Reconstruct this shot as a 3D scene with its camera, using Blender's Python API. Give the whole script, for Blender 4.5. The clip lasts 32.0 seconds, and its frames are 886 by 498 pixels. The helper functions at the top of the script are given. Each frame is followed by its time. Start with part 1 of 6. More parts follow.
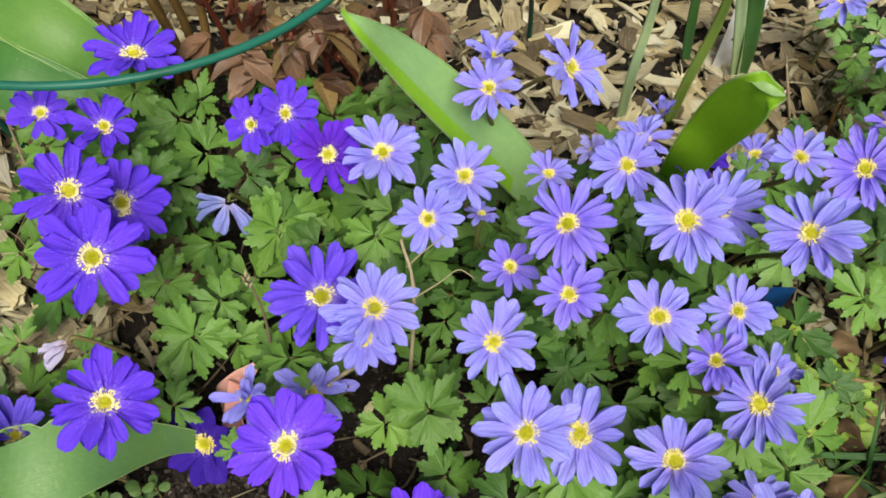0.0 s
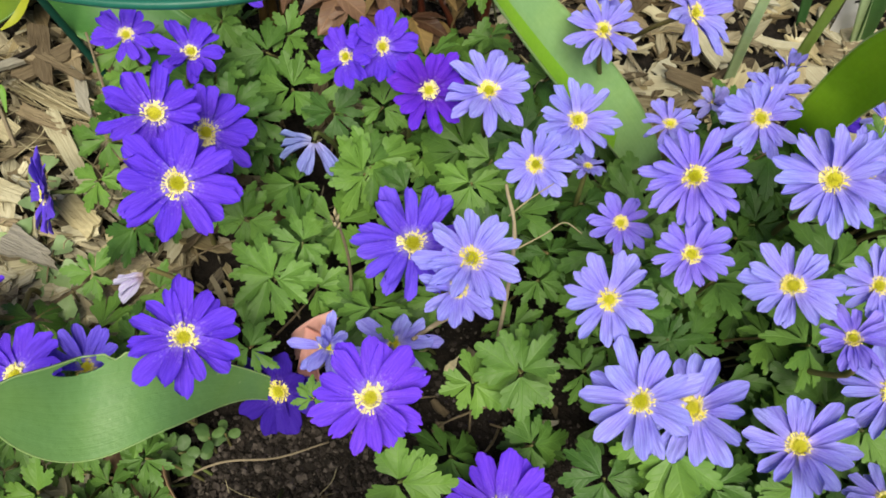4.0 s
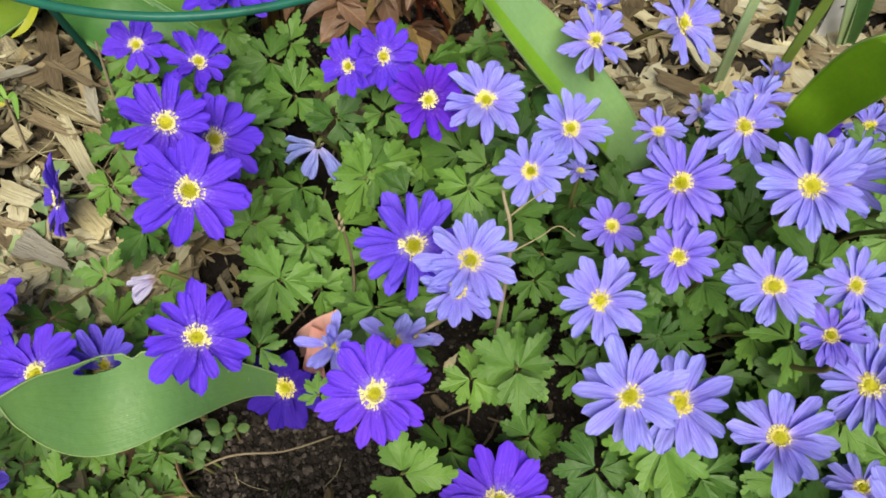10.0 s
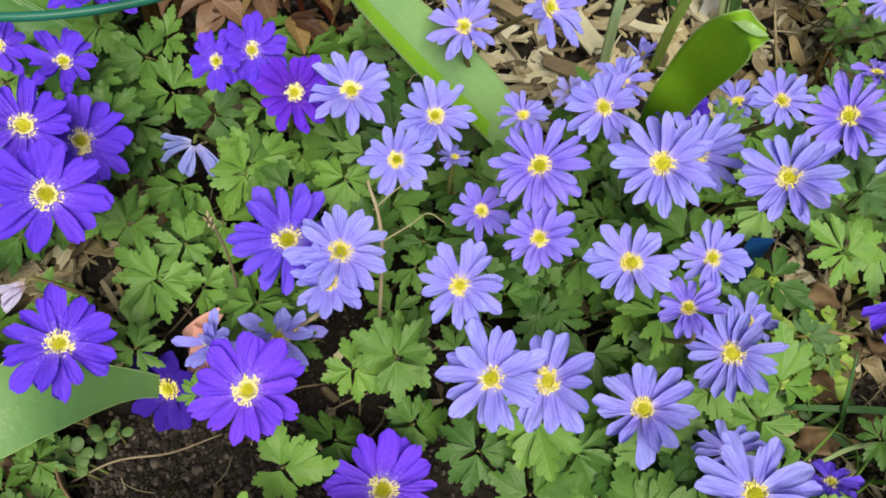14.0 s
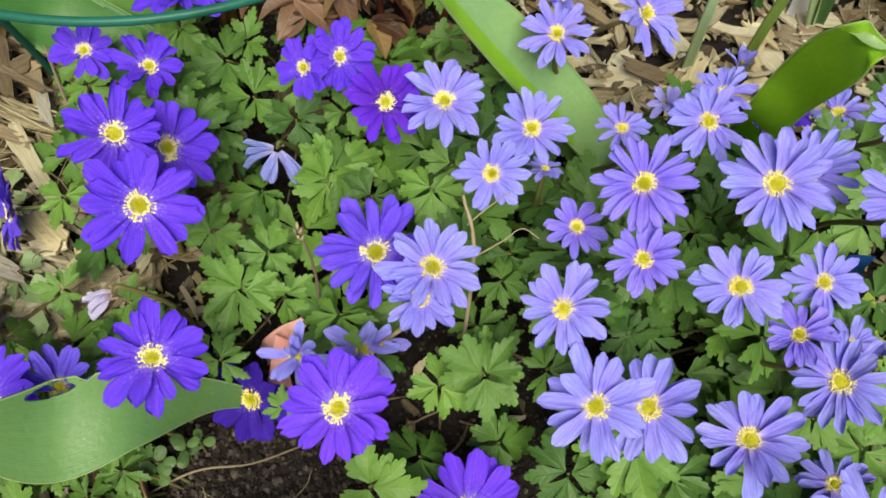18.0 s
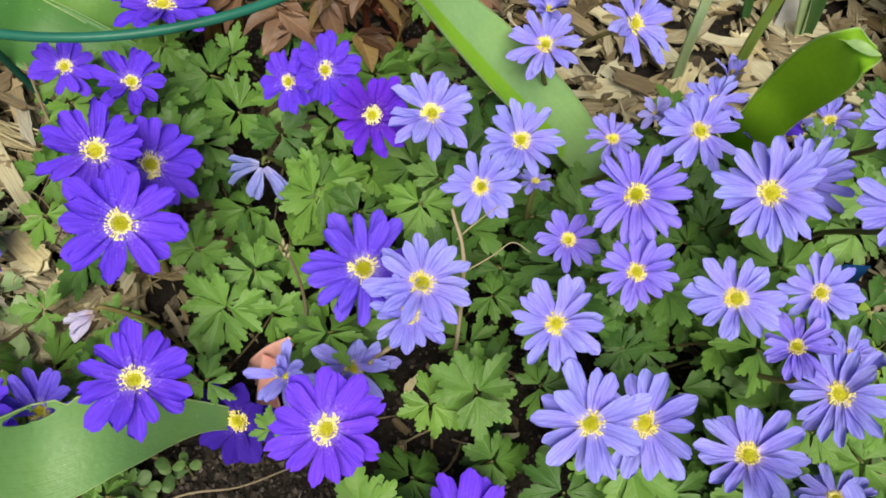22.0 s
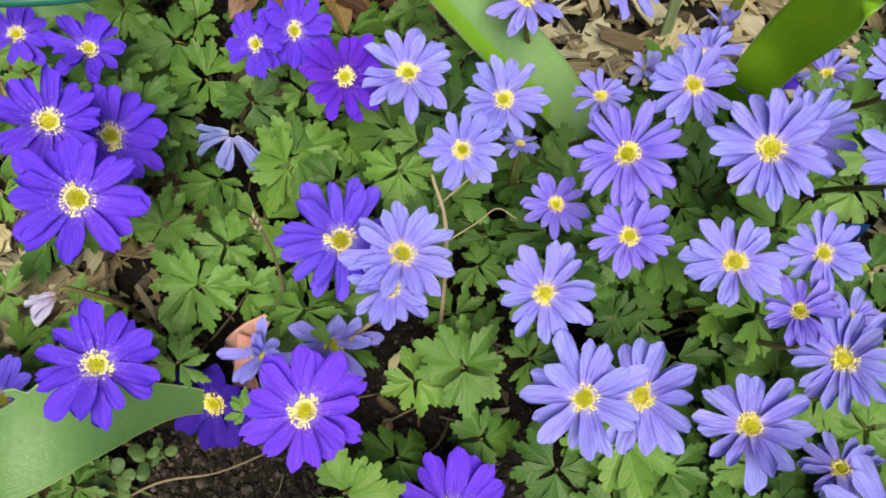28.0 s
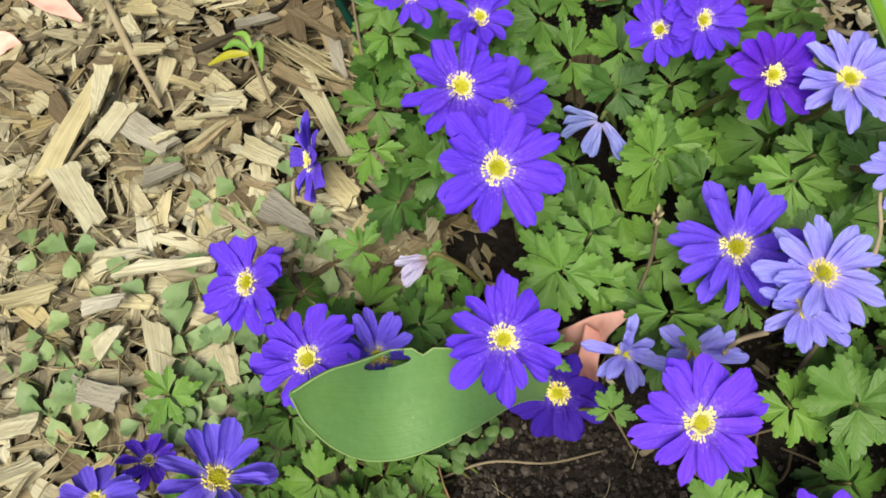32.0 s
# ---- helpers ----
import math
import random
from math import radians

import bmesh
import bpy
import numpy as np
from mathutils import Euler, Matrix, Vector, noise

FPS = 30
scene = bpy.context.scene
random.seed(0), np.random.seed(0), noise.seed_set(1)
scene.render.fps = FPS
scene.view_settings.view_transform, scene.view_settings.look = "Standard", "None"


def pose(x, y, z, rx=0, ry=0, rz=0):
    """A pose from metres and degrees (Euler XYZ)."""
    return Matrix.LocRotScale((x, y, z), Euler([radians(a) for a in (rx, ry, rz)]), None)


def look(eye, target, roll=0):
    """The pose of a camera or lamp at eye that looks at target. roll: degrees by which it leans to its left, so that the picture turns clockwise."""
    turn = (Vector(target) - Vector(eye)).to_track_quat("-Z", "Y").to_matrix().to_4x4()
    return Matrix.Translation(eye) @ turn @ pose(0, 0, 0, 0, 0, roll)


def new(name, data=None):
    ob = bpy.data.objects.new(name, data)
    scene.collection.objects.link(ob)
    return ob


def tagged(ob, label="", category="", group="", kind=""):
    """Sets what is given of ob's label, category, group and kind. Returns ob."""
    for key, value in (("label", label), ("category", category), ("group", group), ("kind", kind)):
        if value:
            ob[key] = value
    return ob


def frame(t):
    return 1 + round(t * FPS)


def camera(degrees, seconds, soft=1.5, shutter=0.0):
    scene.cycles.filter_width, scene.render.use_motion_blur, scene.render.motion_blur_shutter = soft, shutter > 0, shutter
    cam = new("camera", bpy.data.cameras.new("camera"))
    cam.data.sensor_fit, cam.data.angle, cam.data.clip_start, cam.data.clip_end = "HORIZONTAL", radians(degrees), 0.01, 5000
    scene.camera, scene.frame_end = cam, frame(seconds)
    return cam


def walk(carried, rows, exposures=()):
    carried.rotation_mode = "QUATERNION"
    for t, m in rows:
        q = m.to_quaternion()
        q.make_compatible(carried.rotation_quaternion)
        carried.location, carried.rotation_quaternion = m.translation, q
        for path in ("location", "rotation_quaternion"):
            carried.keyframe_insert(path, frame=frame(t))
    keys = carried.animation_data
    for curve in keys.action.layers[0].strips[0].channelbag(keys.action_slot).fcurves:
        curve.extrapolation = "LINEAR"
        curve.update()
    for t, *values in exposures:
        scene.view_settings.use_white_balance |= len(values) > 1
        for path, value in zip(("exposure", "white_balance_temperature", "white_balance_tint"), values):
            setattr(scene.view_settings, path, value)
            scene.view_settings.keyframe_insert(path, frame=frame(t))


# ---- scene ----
# ---------------------------------------------------------------- camera
cam = camera(56.0, 32.0, soft=1.75)
PATH = [
    (0, (0.0097, -0.0126, 0.3821), (0.0189, 0.1568, 0.1346), 7.60),
    (0.5, (-0.0049, -0.0077, 0.3763), (0.0025, 0.1599, 0.1276), 7.73),
    (1, (-0.0049, -0.0071, 0.3780), (-0.0023, 0.1581, 0.1276), 6.99),
    (1.5, (-0.0091, -0.0097, 0.3777), (-0.0083, 0.1555, 0.1273), 6.69),
    (2, (-0.0207, -0.0134, 0.3744), (-0.0226, 0.1528, 0.1247), 6.55),
    (2.5, (-0.0273, -0.0130, 0.3697), (-0.0349, 0.1525, 0.1197), 5.18),
    (3, (-0.0250, -0.0120, 0.3677), (-0.0360, 0.1527, 0.1172), 5.18),
    (3.5, (-0.0236, -0.0126, 0.3603), (-0.0369, 0.1524, 0.1101), 4.99),
    (4, (-0.0085, -0.0090, 0.3532), (-0.0158, 0.1516, 0.0999), 6.43),
    (4.5, (0.0077, -0.0221, 0.3582), (0.0138, 0.1362, 0.1034), 9.73),
    (6.5, (-0.0020, -0.0212, 0.3740), (0.0122, 0.1363, 0.1191), 11.23),
    (7, (-0.0141, -0.0170, 0.3729), (-0.0015, 0.1406, 0.1179), 11.00),
    (7.5, (-0.0167, -0.0188, 0.3753), (-0.0104, 0.1391, 0.1203), 9.58),
    (8, (-0.0239, -0.0163, 0.3735), (-0.0221, 0.1411, 0.1181), 9.02),
    (8.5, (-0.0203, -0.0144, 0.3706), (-0.0222, 0.1430, 0.1152), 8.17),
    (9, (-0.0161, -0.0147, 0.3662), (-0.0212, 0.1437, 0.1115), 7.14),
    (9.5, (-0.0129, -0.0143, 0.3699), (-0.0184, 0.1444, 0.1154), 7.04),
    (10, (-0.0099, -0.0143, 0.3679), (-0.0156, 0.1445, 0.1134), 6.66),
    (10.5, (-0.0061, -0.0035, 0.3693), (-0.0121, 0.1520, 0.1128), 6.23),
    (11, (0.0026, -0.0047, 0.3643), (-0.0030, 0.1526, 0.1089), 5.69),
    (11.5, (0.0116, -0.0076, 0.3689), (0.0080, 0.1498, 0.1135), 5.84),
    (12, (0.0145, -0.0050, 0.3628), (0.0147, 0.1523, 0.1073), 6.69),
    (12.5, (0.0224, -0.0081, 0.3673), (0.0293, 0.1487, 0.1116), 8.42),
    (13, (0.0201, -0.0117, 0.3651), (0.0307, 0.1468, 0.1105), 9.31),
    (13.5, (0.0191, -0.0121, 0.3725), (0.0330, 0.1449, 0.1172), 10.19),
    (15.5, (0.0155, -0.0090, 0.3670), (0.0291, 0.1481, 0.1117), 9.42),
    (16, (0.0057, -0.0082, 0.3706), (0.0204, 0.1476, 0.1147), 9.78),
    (16.5, (-0.0067, -0.0060, 0.3663), (0.0025, 0.1492, 0.1098), 8.60),
    (17, (-0.0105, -0.0029, 0.3623), (-0.0057, 0.1513, 0.1050), 7.90),
    (17.5, (-0.0023, -0.0022, 0.3664), (-0.0012, 0.1510, 0.1085), 6.96),
    (18, (-0.0027, 0.0000, 0.3673), (-0.0020, 0.1527, 0.1090), 6.84),
    (18.5, (-0.0018, -0.0009, 0.3667), (-0.0018, 0.1519, 0.1086), 6.35),
    (19, (0.0000, 0.0000, 0.3681), (0.0000, 0.1529, 0.1100), 6.19),
    (19.5, (-0.0022, 0.0040, 0.3735), (-0.0011, 0.1567, 0.1152), 6.29),
    (20, (-0.0036, 0.0046, 0.3738), (-0.0017, 0.1588, 0.1165), 6.35),
    (20.5, (-0.0029, 0.0020, 0.3696), (-0.0012, 0.1585, 0.1136), 6.25),
    (21, (-0.0015, 0.0025, 0.3692), (0.0008, 0.1587, 0.1131), 6.44),
    (21.5, (-0.0025, -0.0007, 0.3721), (0.0011, 0.1559, 0.1162), 6.90),
    (22, (-0.0018, 0.0033, 0.3619), (0.0013, 0.1609, 0.1066), 6.83),
    (22.5, (0.0112, 0.0090, 0.3577), (0.0145, 0.1657, 0.1019), 6.17),
    (23, (0.0383, -0.0010, 0.3681), (0.0492, 0.1551, 0.1122), 6.10),
    (23.5, (0.0383, -0.0060, 0.3665), (0.0570, 0.1494, 0.1106), 7.85),
    (24, (0.0387, 0.0032, 0.3800), (0.0595, 0.1571, 0.1233), 7.70),
    (24.5, (0.0387, 0.0299, 0.3719), (0.0634, 0.1832, 0.1152), 7.59),
    (25, (0.0297, 0.0212, 0.3693), (0.0598, 0.1745, 0.1132), 9.72),
    (25.5, (0.0153, 0.0092, 0.3476), (0.0473, 0.1719, 0.0975), 10.39),
    (27.5, (0.0065, 0.0156, 0.3442), (0.0143, 0.1672, 0.0855), 6.64),
    (28, (0.0012, 0.0113, 0.3464), (0.0092, 0.1607, 0.0864), 7.03),
    (28.5, (-0.0142, 0.0087, 0.3456), (-0.0130, 0.1572, 0.0849), 5.62),
    (29, (-0.0324, 0.0170, 0.3398), (-0.0475, 0.1621, 0.0777), 1.54),
    (29.5, (-0.0485, 0.0088, 0.3318), (-0.0640, 0.1551, 0.0704), 3.35),
    (30, (-0.0492, 0.0060, 0.3314), (-0.0698, 0.1508, 0.0694), 2.55),
    (30.5, (-0.0591, 0.0041, 0.3361), (-0.0806, 0.1487, 0.0741), 2.94),
    (31, (-0.0632, 0.0050, 0.3363), (-0.0921, 0.1489, 0.0747), 0.88),
    (31.5, (-0.0831, 0.0065, 0.3308), (-0.1201, 0.1471, 0.0684), -0.75),
    (32, (-0.0855, 0.0039, 0.3326), (-0.1278, 0.1433, 0.0704), -1.81),
]
walk(cam, [(t, look(eye, target, roll)) for t, eye, target, roll in PATH], exposures=[(0.0, 0.27, 7180, 3), (2.0, 0.28, 7180, 3), (4.0, 0.24, 7150, 3), (10.0, 0.25, 7180, 3), (12.0, 0.26, 7150, 3), (20.0, 0.28, 7200, 3), (23.0, 0.29, 7200, 3), (24.0, 0.33, 7320, 3), (25.0, 0.27, 7350, 3), (28.0, 0.24, 7250, 3), (29.0, 0.28, 7280, 3), (31.0, 0.33, 7200, 3), (32.0, 0.33, 7150, 3)])

# ---------------------------------------------------------------- light: a bright, hazy sky and a soft sun
SUN_HEIGHT, SUN_TURN = radians(55), radians(176)
world = bpy.data.worlds.new("sky")
scene.world = world
world.use_nodes = True
wn = world.node_tree
sky = wn.nodes.new("ShaderNodeTexSky")
sky.sky_type, sky.sun_disc, sky.sun_elevation, sky.sun_rotation = "NISHITA", False, SUN_HEIGHT, SUN_TURN
sky.dust_density, sky.air_density = 4.0, 1.0
wn.nodes["Background"].inputs["Strength"].default_value = 0.062
wn.links.new(sky.outputs[0], wn.nodes["Background"].inputs["Color"])
sun = new("sun", bpy.data.lights.new("sun", "SUN"))
sun.data.energy, sun.data.angle, sun.data.color = 4.5, radians(34), (1.0, 0.96, 0.9)
away = Vector((math.sin(SUN_TURN) * math.cos(SUN_HEIGHT), math.cos(SUN_TURN) * math.cos(SUN_HEIGHT), math.sin(SUN_HEIGHT)))
sun.matrix_world = Matrix.Translation(away * 3) @ away.to_track_quat("Z", "Y").to_matrix().to_4x4()


# ---------------------------------------------------------------- materials
def nodes_of(name):
    m = bpy.data.materials.new(name)
    m.use_nodes = True
    nt = m.node_tree
    return m, nt, nt.nodes["Principled BSDF"]


def math_node(nt, op, a, b=0.0, c=0.0):
    n = nt.nodes.new("ShaderNodeMath")
    n.operation = op
    for k, v in enumerate((a, b, c)):
        if isinstance(v, (int, float)):
            n.inputs[k].default_value = v
        else:
            nt.links.new(v, n.inputs[k])
    return n.outputs[0]


def ramp(nt, fac, stops):
    n = nt.nodes.new("ShaderNodeValToRGB")
    el = n.color_ramp.elements
    while len(el) < len(stops):
        el.new(0.5)
    for e, (p, c) in zip(el, stops):
        e.position, e.color = p, (*c, 1)
    nt.links.new(fac, n.inputs[0])
    return n.outputs[0]


def mix(nt, fac, a, b, kind="MIX"):
    n = nt.nodes.new("ShaderNodeMix")
    n.data_type, n.blend_type = "RGBA", kind
    for sock, v in ((n.inputs[0], fac), (n.inputs[6], a), (n.inputs[7], b)):
        if isinstance(v, (int, float)):
            sock.default_value = v
        elif isinstance(v, tuple):
            sock.default_value = (*v, 1)
        else:
            nt.links.new(v, sock)
    return n.outputs[2]


def noise_tex(nt, coord, scale, detail=4.0, stretch=(1, 1, 1)):
    mp = nt.nodes.new("ShaderNodeMapping")
    mp.inputs["Scale"].default_value = stretch
    nt.links.new(coord, mp.inputs[0])
    n = nt.nodes.new("ShaderNodeTexNoise")
    n.inputs["Scale"].default_value, n.inputs["Detail"].default_value = scale, detail
    nt.links.new(mp.outputs[0], n.inputs[0])
    return n.outputs[0]


def local(nt):
    return nt.nodes.new("ShaderNodeTexCoord").outputs["Object"]


def place_in_world(nt):
    return nt.nodes.new("ShaderNodeNewGeometry").outputs["Position"]


def chance(nt, island=False):
    if island:
        return nt.nodes.new("ShaderNodeNewGeometry").outputs["Random Per Island"]
    return nt.nodes.new("ShaderNodeObjectInfo").outputs["Random"]


def bump(nt, b, height, strength, distance=0.001):
    n = nt.nodes.new("ShaderNodeBump")
    n.inputs["Strength"].default_value, n.inputs["Distance"].default_value = strength, distance
    nt.links.new(height, n.inputs["Height"])
    nt.links.new(n.outputs[0], b.inputs["Normal"])


def shine_through(nt, b, colour, share):
    """Lets a thin leaf or petal pass a share of the light."""
    t = nt.nodes.new("ShaderNodeBsdfTranslucent")
    nt.links.new(colour, t.inputs[0])
    m = nt.nodes.new("ShaderNodeMixShader")
    m.inputs[0].default_value = share
    nt.links.new(b.outputs[0], m.inputs[1])
    nt.links.new(t.outputs[0], m.inputs[2])
    nt.links.new(m.outputs[0], nt.nodes["Material Output"].inputs[0])


def petal_material(name, outer, inner, heart, dust):
    """Petal: colour along its length, fine length-wise veins, pale pollen near its foot."""
    m, nt, b = nodes_of(name)
    co = local(nt)
    sep = nt.nodes.new("ShaderNodeSeparateXYZ")
    nt.links.new(co, sep.inputs[0])
    along = ramp(nt, sep.outputs[0], [(0.0, heart), (0.2, heart), (0.36, inner), (0.8, outer), (1.0, outer)])
    veins = noise_tex(nt, co, 9.0, 4.0, (0.35, 10.0, 1.0))
    streaks = ramp(nt, veins, [(0.34, (0, 0, 0)), (0.64, (1, 1, 1))])
    col = mix(nt, streaks, along, mix(nt, 1.0, along, (0.66, 0.56, 0.87), "MULTIPLY"))
    col = mix(nt, math_node(nt, "MULTIPLY", chance(nt), 0.75), col, mix(nt, 1.0, col, (0.84, 0.74, 0.97), "MULTIPLY"))
    drift = ramp(nt, noise_tex(nt, place_in_world(nt), 55.0, 2.0), [(0.40, (0, 0, 0)), (0.62, (1, 1, 1))])
    col = mix(nt, drift, col, mix(nt, 1.0, col, (0.90, 0.97, 1.0), "MULTIPLY"))
    spots = noise_tex(nt, place_in_world(nt), 900.0, 3.0)
    near = math_node(nt, "SUBTRACT", 0.5, sep.outputs[0])
    amount = math_node(nt, "ADD", spots, math_node(nt, "MULTIPLY", near, 0.5))
    fleck = ramp(nt, amount, [(0.58, (0, 0, 0)), (0.78, (1, 1, 1))])
    col = mix(nt, math_node(nt, "MULTIPLY", fleck, dust), col, (0.46, 0.38, 0.84))
    nt.links.new(col, b.inputs["Base Color"])
    b.inputs["Roughness"].default_value = 0.7
    b.inputs["Specular IOR Level"].default_value = 0.18
    bump(nt, b, veins, 0.6, 0.0007)
    shine_through(nt, b, col, 0.22)
    return m


def leaf_material(name, dark, fresh, share=0.25, rough=0.5, island=False, veined=False, streaked=False, vein=0.30):
    m, nt, b = nodes_of(name)
    w = place_in_world(nt)
    tone = math_node(nt, "ADD", math_node(nt, "MULTIPLY", chance(nt, island), 0.6), math_node(nt, "MULTIPLY", noise_tex(nt, w, 90.0), 0.4))
    blotch = noise_tex(nt, w, 28.0, 5.0)
    col = ramp(nt, tone, [(0.18, dark), (0.82, fresh)])
    fine = noise_tex(nt, w, 420.0, 5.0)
    col = mix(nt, math_node(nt, "MULTIPLY", fine, 0.55), col, mix(nt, 1.0, col, (0.6, 0.68, 0.5), "MULTIPLY"))
    col = mix(nt, ramp(nt, blotch, [(0.42, (0, 0, 0)), (0.7, (0.6, 0.6, 0.6))]), col, mix(nt, 1.0, col, (1.25, 1.12, 0.85), "MULTIPLY"))
    relief = fine
    if streaked:
        lines = noise_tex(nt, nt.nodes.new("ShaderNodeTexCoord").outputs["UV"], 6.0, 4.0, (0.35, 9.0, 1.0))
        col = mix(nt, ramp(nt, lines, [(0.40, (0, 0, 0)), (0.70, (0.32, 0.32, 0.32))]), col, mix(nt, 1.0, col, (0.74, 0.80, 0.70), "MULTIPLY"))
        pale = ramp(nt, noise_tex(nt, w, 330.0, 2.0), [(0.72, (0, 0, 0)), (0.78, (0.5, 0.5, 0.5))])
        col = mix(nt, pale, col, (0.30, 0.42, 0.22))
        relief = math_node(nt, "ADD", fine, math_node(nt, "MULTIPLY", lines, 0.7))
    if veined:
        # a midrib along each lobe and side veins that slant towards its teeth
        sep = nt.nodes.new("ShaderNodeSeparateXYZ")
        nt.links.new(nt.nodes.new("ShaderNodeTexCoord").outputs["UV"], sep.inputs[0])
        off = math_node(nt, "ABSOLUTE", sep.outputs[1])
        rib = math_node(nt, "SUBTRACT", 1.0, math_node(nt, "DIVIDE", off, 0.030), 0.0)
        saw = math_node(nt, "FRACT", math_node(nt, "MULTIPLY", math_node(nt, "SUBTRACT", sep.outputs[0], math_node(nt, "MULTIPLY", off, 1.1)), 6.0))
        side = math_node(nt, "SUBTRACT", 1.0, math_node(nt, "DIVIDE", math_node(nt, "ABSOLUTE", math_node(nt, "SUBTRACT", saw, 0.5)), 0.16))
        line = math_node(nt, "MAXIMUM", math_node(nt, "MAXIMUM", rib, 0.0), math_node(nt, "MULTIPLY", math_node(nt, "MAXIMUM", side, 0.0), 0.55))
        col = mix(nt, math_node(nt, "MULTIPLY", line, vein), col, mix(nt, 1.0, mix(nt, 1.0, col, (1.5, 1.45, 1.4), "MULTIPLY"), (0.012, 0.02, 0.008), "ADD"))
        relief = math_node(nt, "SUBTRACT", fine, math_node(nt, "MULTIPLY", line, 0.8))
    nt.links.new(col, b.inputs["Base Color"])
    b.inputs["Roughness"].default_value = rough
    b.inputs["Specular IOR Level"].default_value = 0.3
    bump(nt, b, relief, 0.35, 0.0006)
    shine_through(nt, b, col, share)
    return m


def rough_material(name, stops, scale, rough=0.8, island=False, own=False, stretch=(1, 1, 1), relief=0.5, depth=0.001, mixing=0.6, uv=False, patchy=False):
    """Earthen and woody things: a tone for each piece and grain over it."""
    m, nt, b = nodes_of(name)
    w = nt.nodes.new("ShaderNodeTexCoord").outputs["UV"] if uv else local(nt) if own else place_in_world(nt)
    grain = noise_tex(nt, w, scale, 6.0, stretch)
    tone = math_node(nt, "ADD", math_node(nt, "MULTIPLY", chance(nt, island), mixing), math_node(nt, "MULTIPLY", grain, 1.0 - mixing))
    col = ramp(nt, tone, stops)
    if mixing < 0.55 and (own or uv):
        # some pieces have weathered grey, some are yellow
        other = math_node(nt, "FRACT", math_node(nt, "MULTIPLY", chance(nt, island), 7.31))
        col = mix(nt, ramp(nt, other, [(0.3, (1, 1, 1)), (0.45, (0, 0, 0))]), col, mix(nt, 1.0, col, (0.95, 0.97, 1.03), "MULTIPLY"))
        col = mix(nt, ramp(nt, other, [(0.75, (0, 0, 0)), (0.85, (1, 1, 1))]), col, mix(nt, 1.0, col, (0.97, 0.92, 0.79), "MULTIPLY"))
    dirt = noise_tex(nt, place_in_world(nt), 60.0, 3.0)
    col = mix(nt, ramp(nt, dirt, [(0.45, (0, 0, 0)), (0.75, (0.55, 0.55, 0.55))]), col, mix(nt, 1.0, col, (0.55, 0.5, 0.42), "MULTIPLY"))
    if patchy:
        damp = ramp(nt, noise_tex(nt, place_in_world(nt), 16.0, 3.0), [(0.33, (0.74, 0.70, 0.63)), (0.58, (1, 1, 1))])
        col = mix(nt, 1.0, col, damp, "MULTIPLY")
    nt.links.new(col, b.inputs["Base Color"])
    b.inputs["Roughness"].default_value = rough
    b.inputs["Specular IOR Level"].default_value = 0.2
    bump(nt, b, grain, relief, depth)
    return m


PETALS = {
    "deep": petal_material("petal_deep_violet_blue", (0.160, 0.062, 0.80), (0.172, 0.066, 0.75), (0.28, 0.19, 0.82), 0.30),
    "plum": petal_material("petal_violet_purple", (0.200, 0.070, 0.84), (0.225, 0.082, 0.80), (0.31, 0.21, 0.80), 0.30),
    "violet": petal_material("petal_dark_violet", (0.165, 0.037, 0.70), (0.135, 0.024, 0.53), (0.10, 0.022, 0.32), 0.15),
    # violet-blue darkened: shade from the flowers above is put into the petal colour
    "dark": petal_material("petal_violet_blue_painted_shade", (0.052, 0.018, 0.33), (0.048, 0.015, 0.30), (0.10, 0.05, 0.40), 0.1),
    "blue": petal_material("petal_violet_blue", (0.190, 0.105, 0.82), (0.170, 0.085, 0.77), (0.35, 0.3, 0.75), 0.25),
    "mid": petal_material("petal_mid_blue", (0.19, 0.135, 0.76), (0.18, 0.12, 0.72), (0.40, 0.36, 0.80), 0.15),
    "lilac": petal_material("petal_lilac", (0.355, 0.310, 0.90), (0.30, 0.235, 0.84), (0.45, 0.36, 0.80), 0.1),
    "light": petal_material("petal_lavender_blue", (0.385, 0.410, 0.91), (0.365, 0.355, 0.87), (0.56, 0.54, 0.88), 0.1),
    "white": petal_material("petal_withered_white", (0.60, 0.61, 0.72), (0.58, 0.58, 0.68), (0.5, 0.42, 0.38), 0.0),
    "faint": petal_material("petal_faint_lavender", (0.50, 0.52, 0.92), (0.55, 0.56, 0.92), (0.65, 0.65, 0.9), 0.0),
    "pale": petal_material("petal_pale_faded", (0.29, 0.36, 0.68), (0.36, 0.43, 0.72), (0.5, 0.54, 0.74), 0.0),
}
DISC = rough_material("flower_disc", [(0.2, (0.42, 0.42, 0.02)), (0.8, (0.66, 0.63, 0.06))], 900.0, 0.6, relief=0.8)
ANTHER_CREAM = rough_material("anther_cream", [(0.2, (0.82, 0.71, 0.24)), (0.8, (0.90, 0.84, 0.46))], 800.0, 0.6, island=True)
ANTHER_YELLOW = rough_material("anther_yellow", [(0.2, (0.76, 0.65, 0.10)), (0.8, (0.91, 0.83, 0.32))], 800.0, 0.6, island=True)
STEM = rough_material("flower_stem", [(0.2, (0.09, 0.12, 0.035)), (0.8, (0.16, 0.125, 0.055))], 300.0, 0.6)
LEAF = leaf_material("anemone_leaf", (0.039, 0.101, 0.022), (0.128, 0.257, 0.052), 0.14, veined=True)
BLUE_LEAF = leaf_material("blue_green_anemone_leaf", (0.056, 0.124, 0.045), (0.165, 0.305, 0.100), 0.16, veined=True)
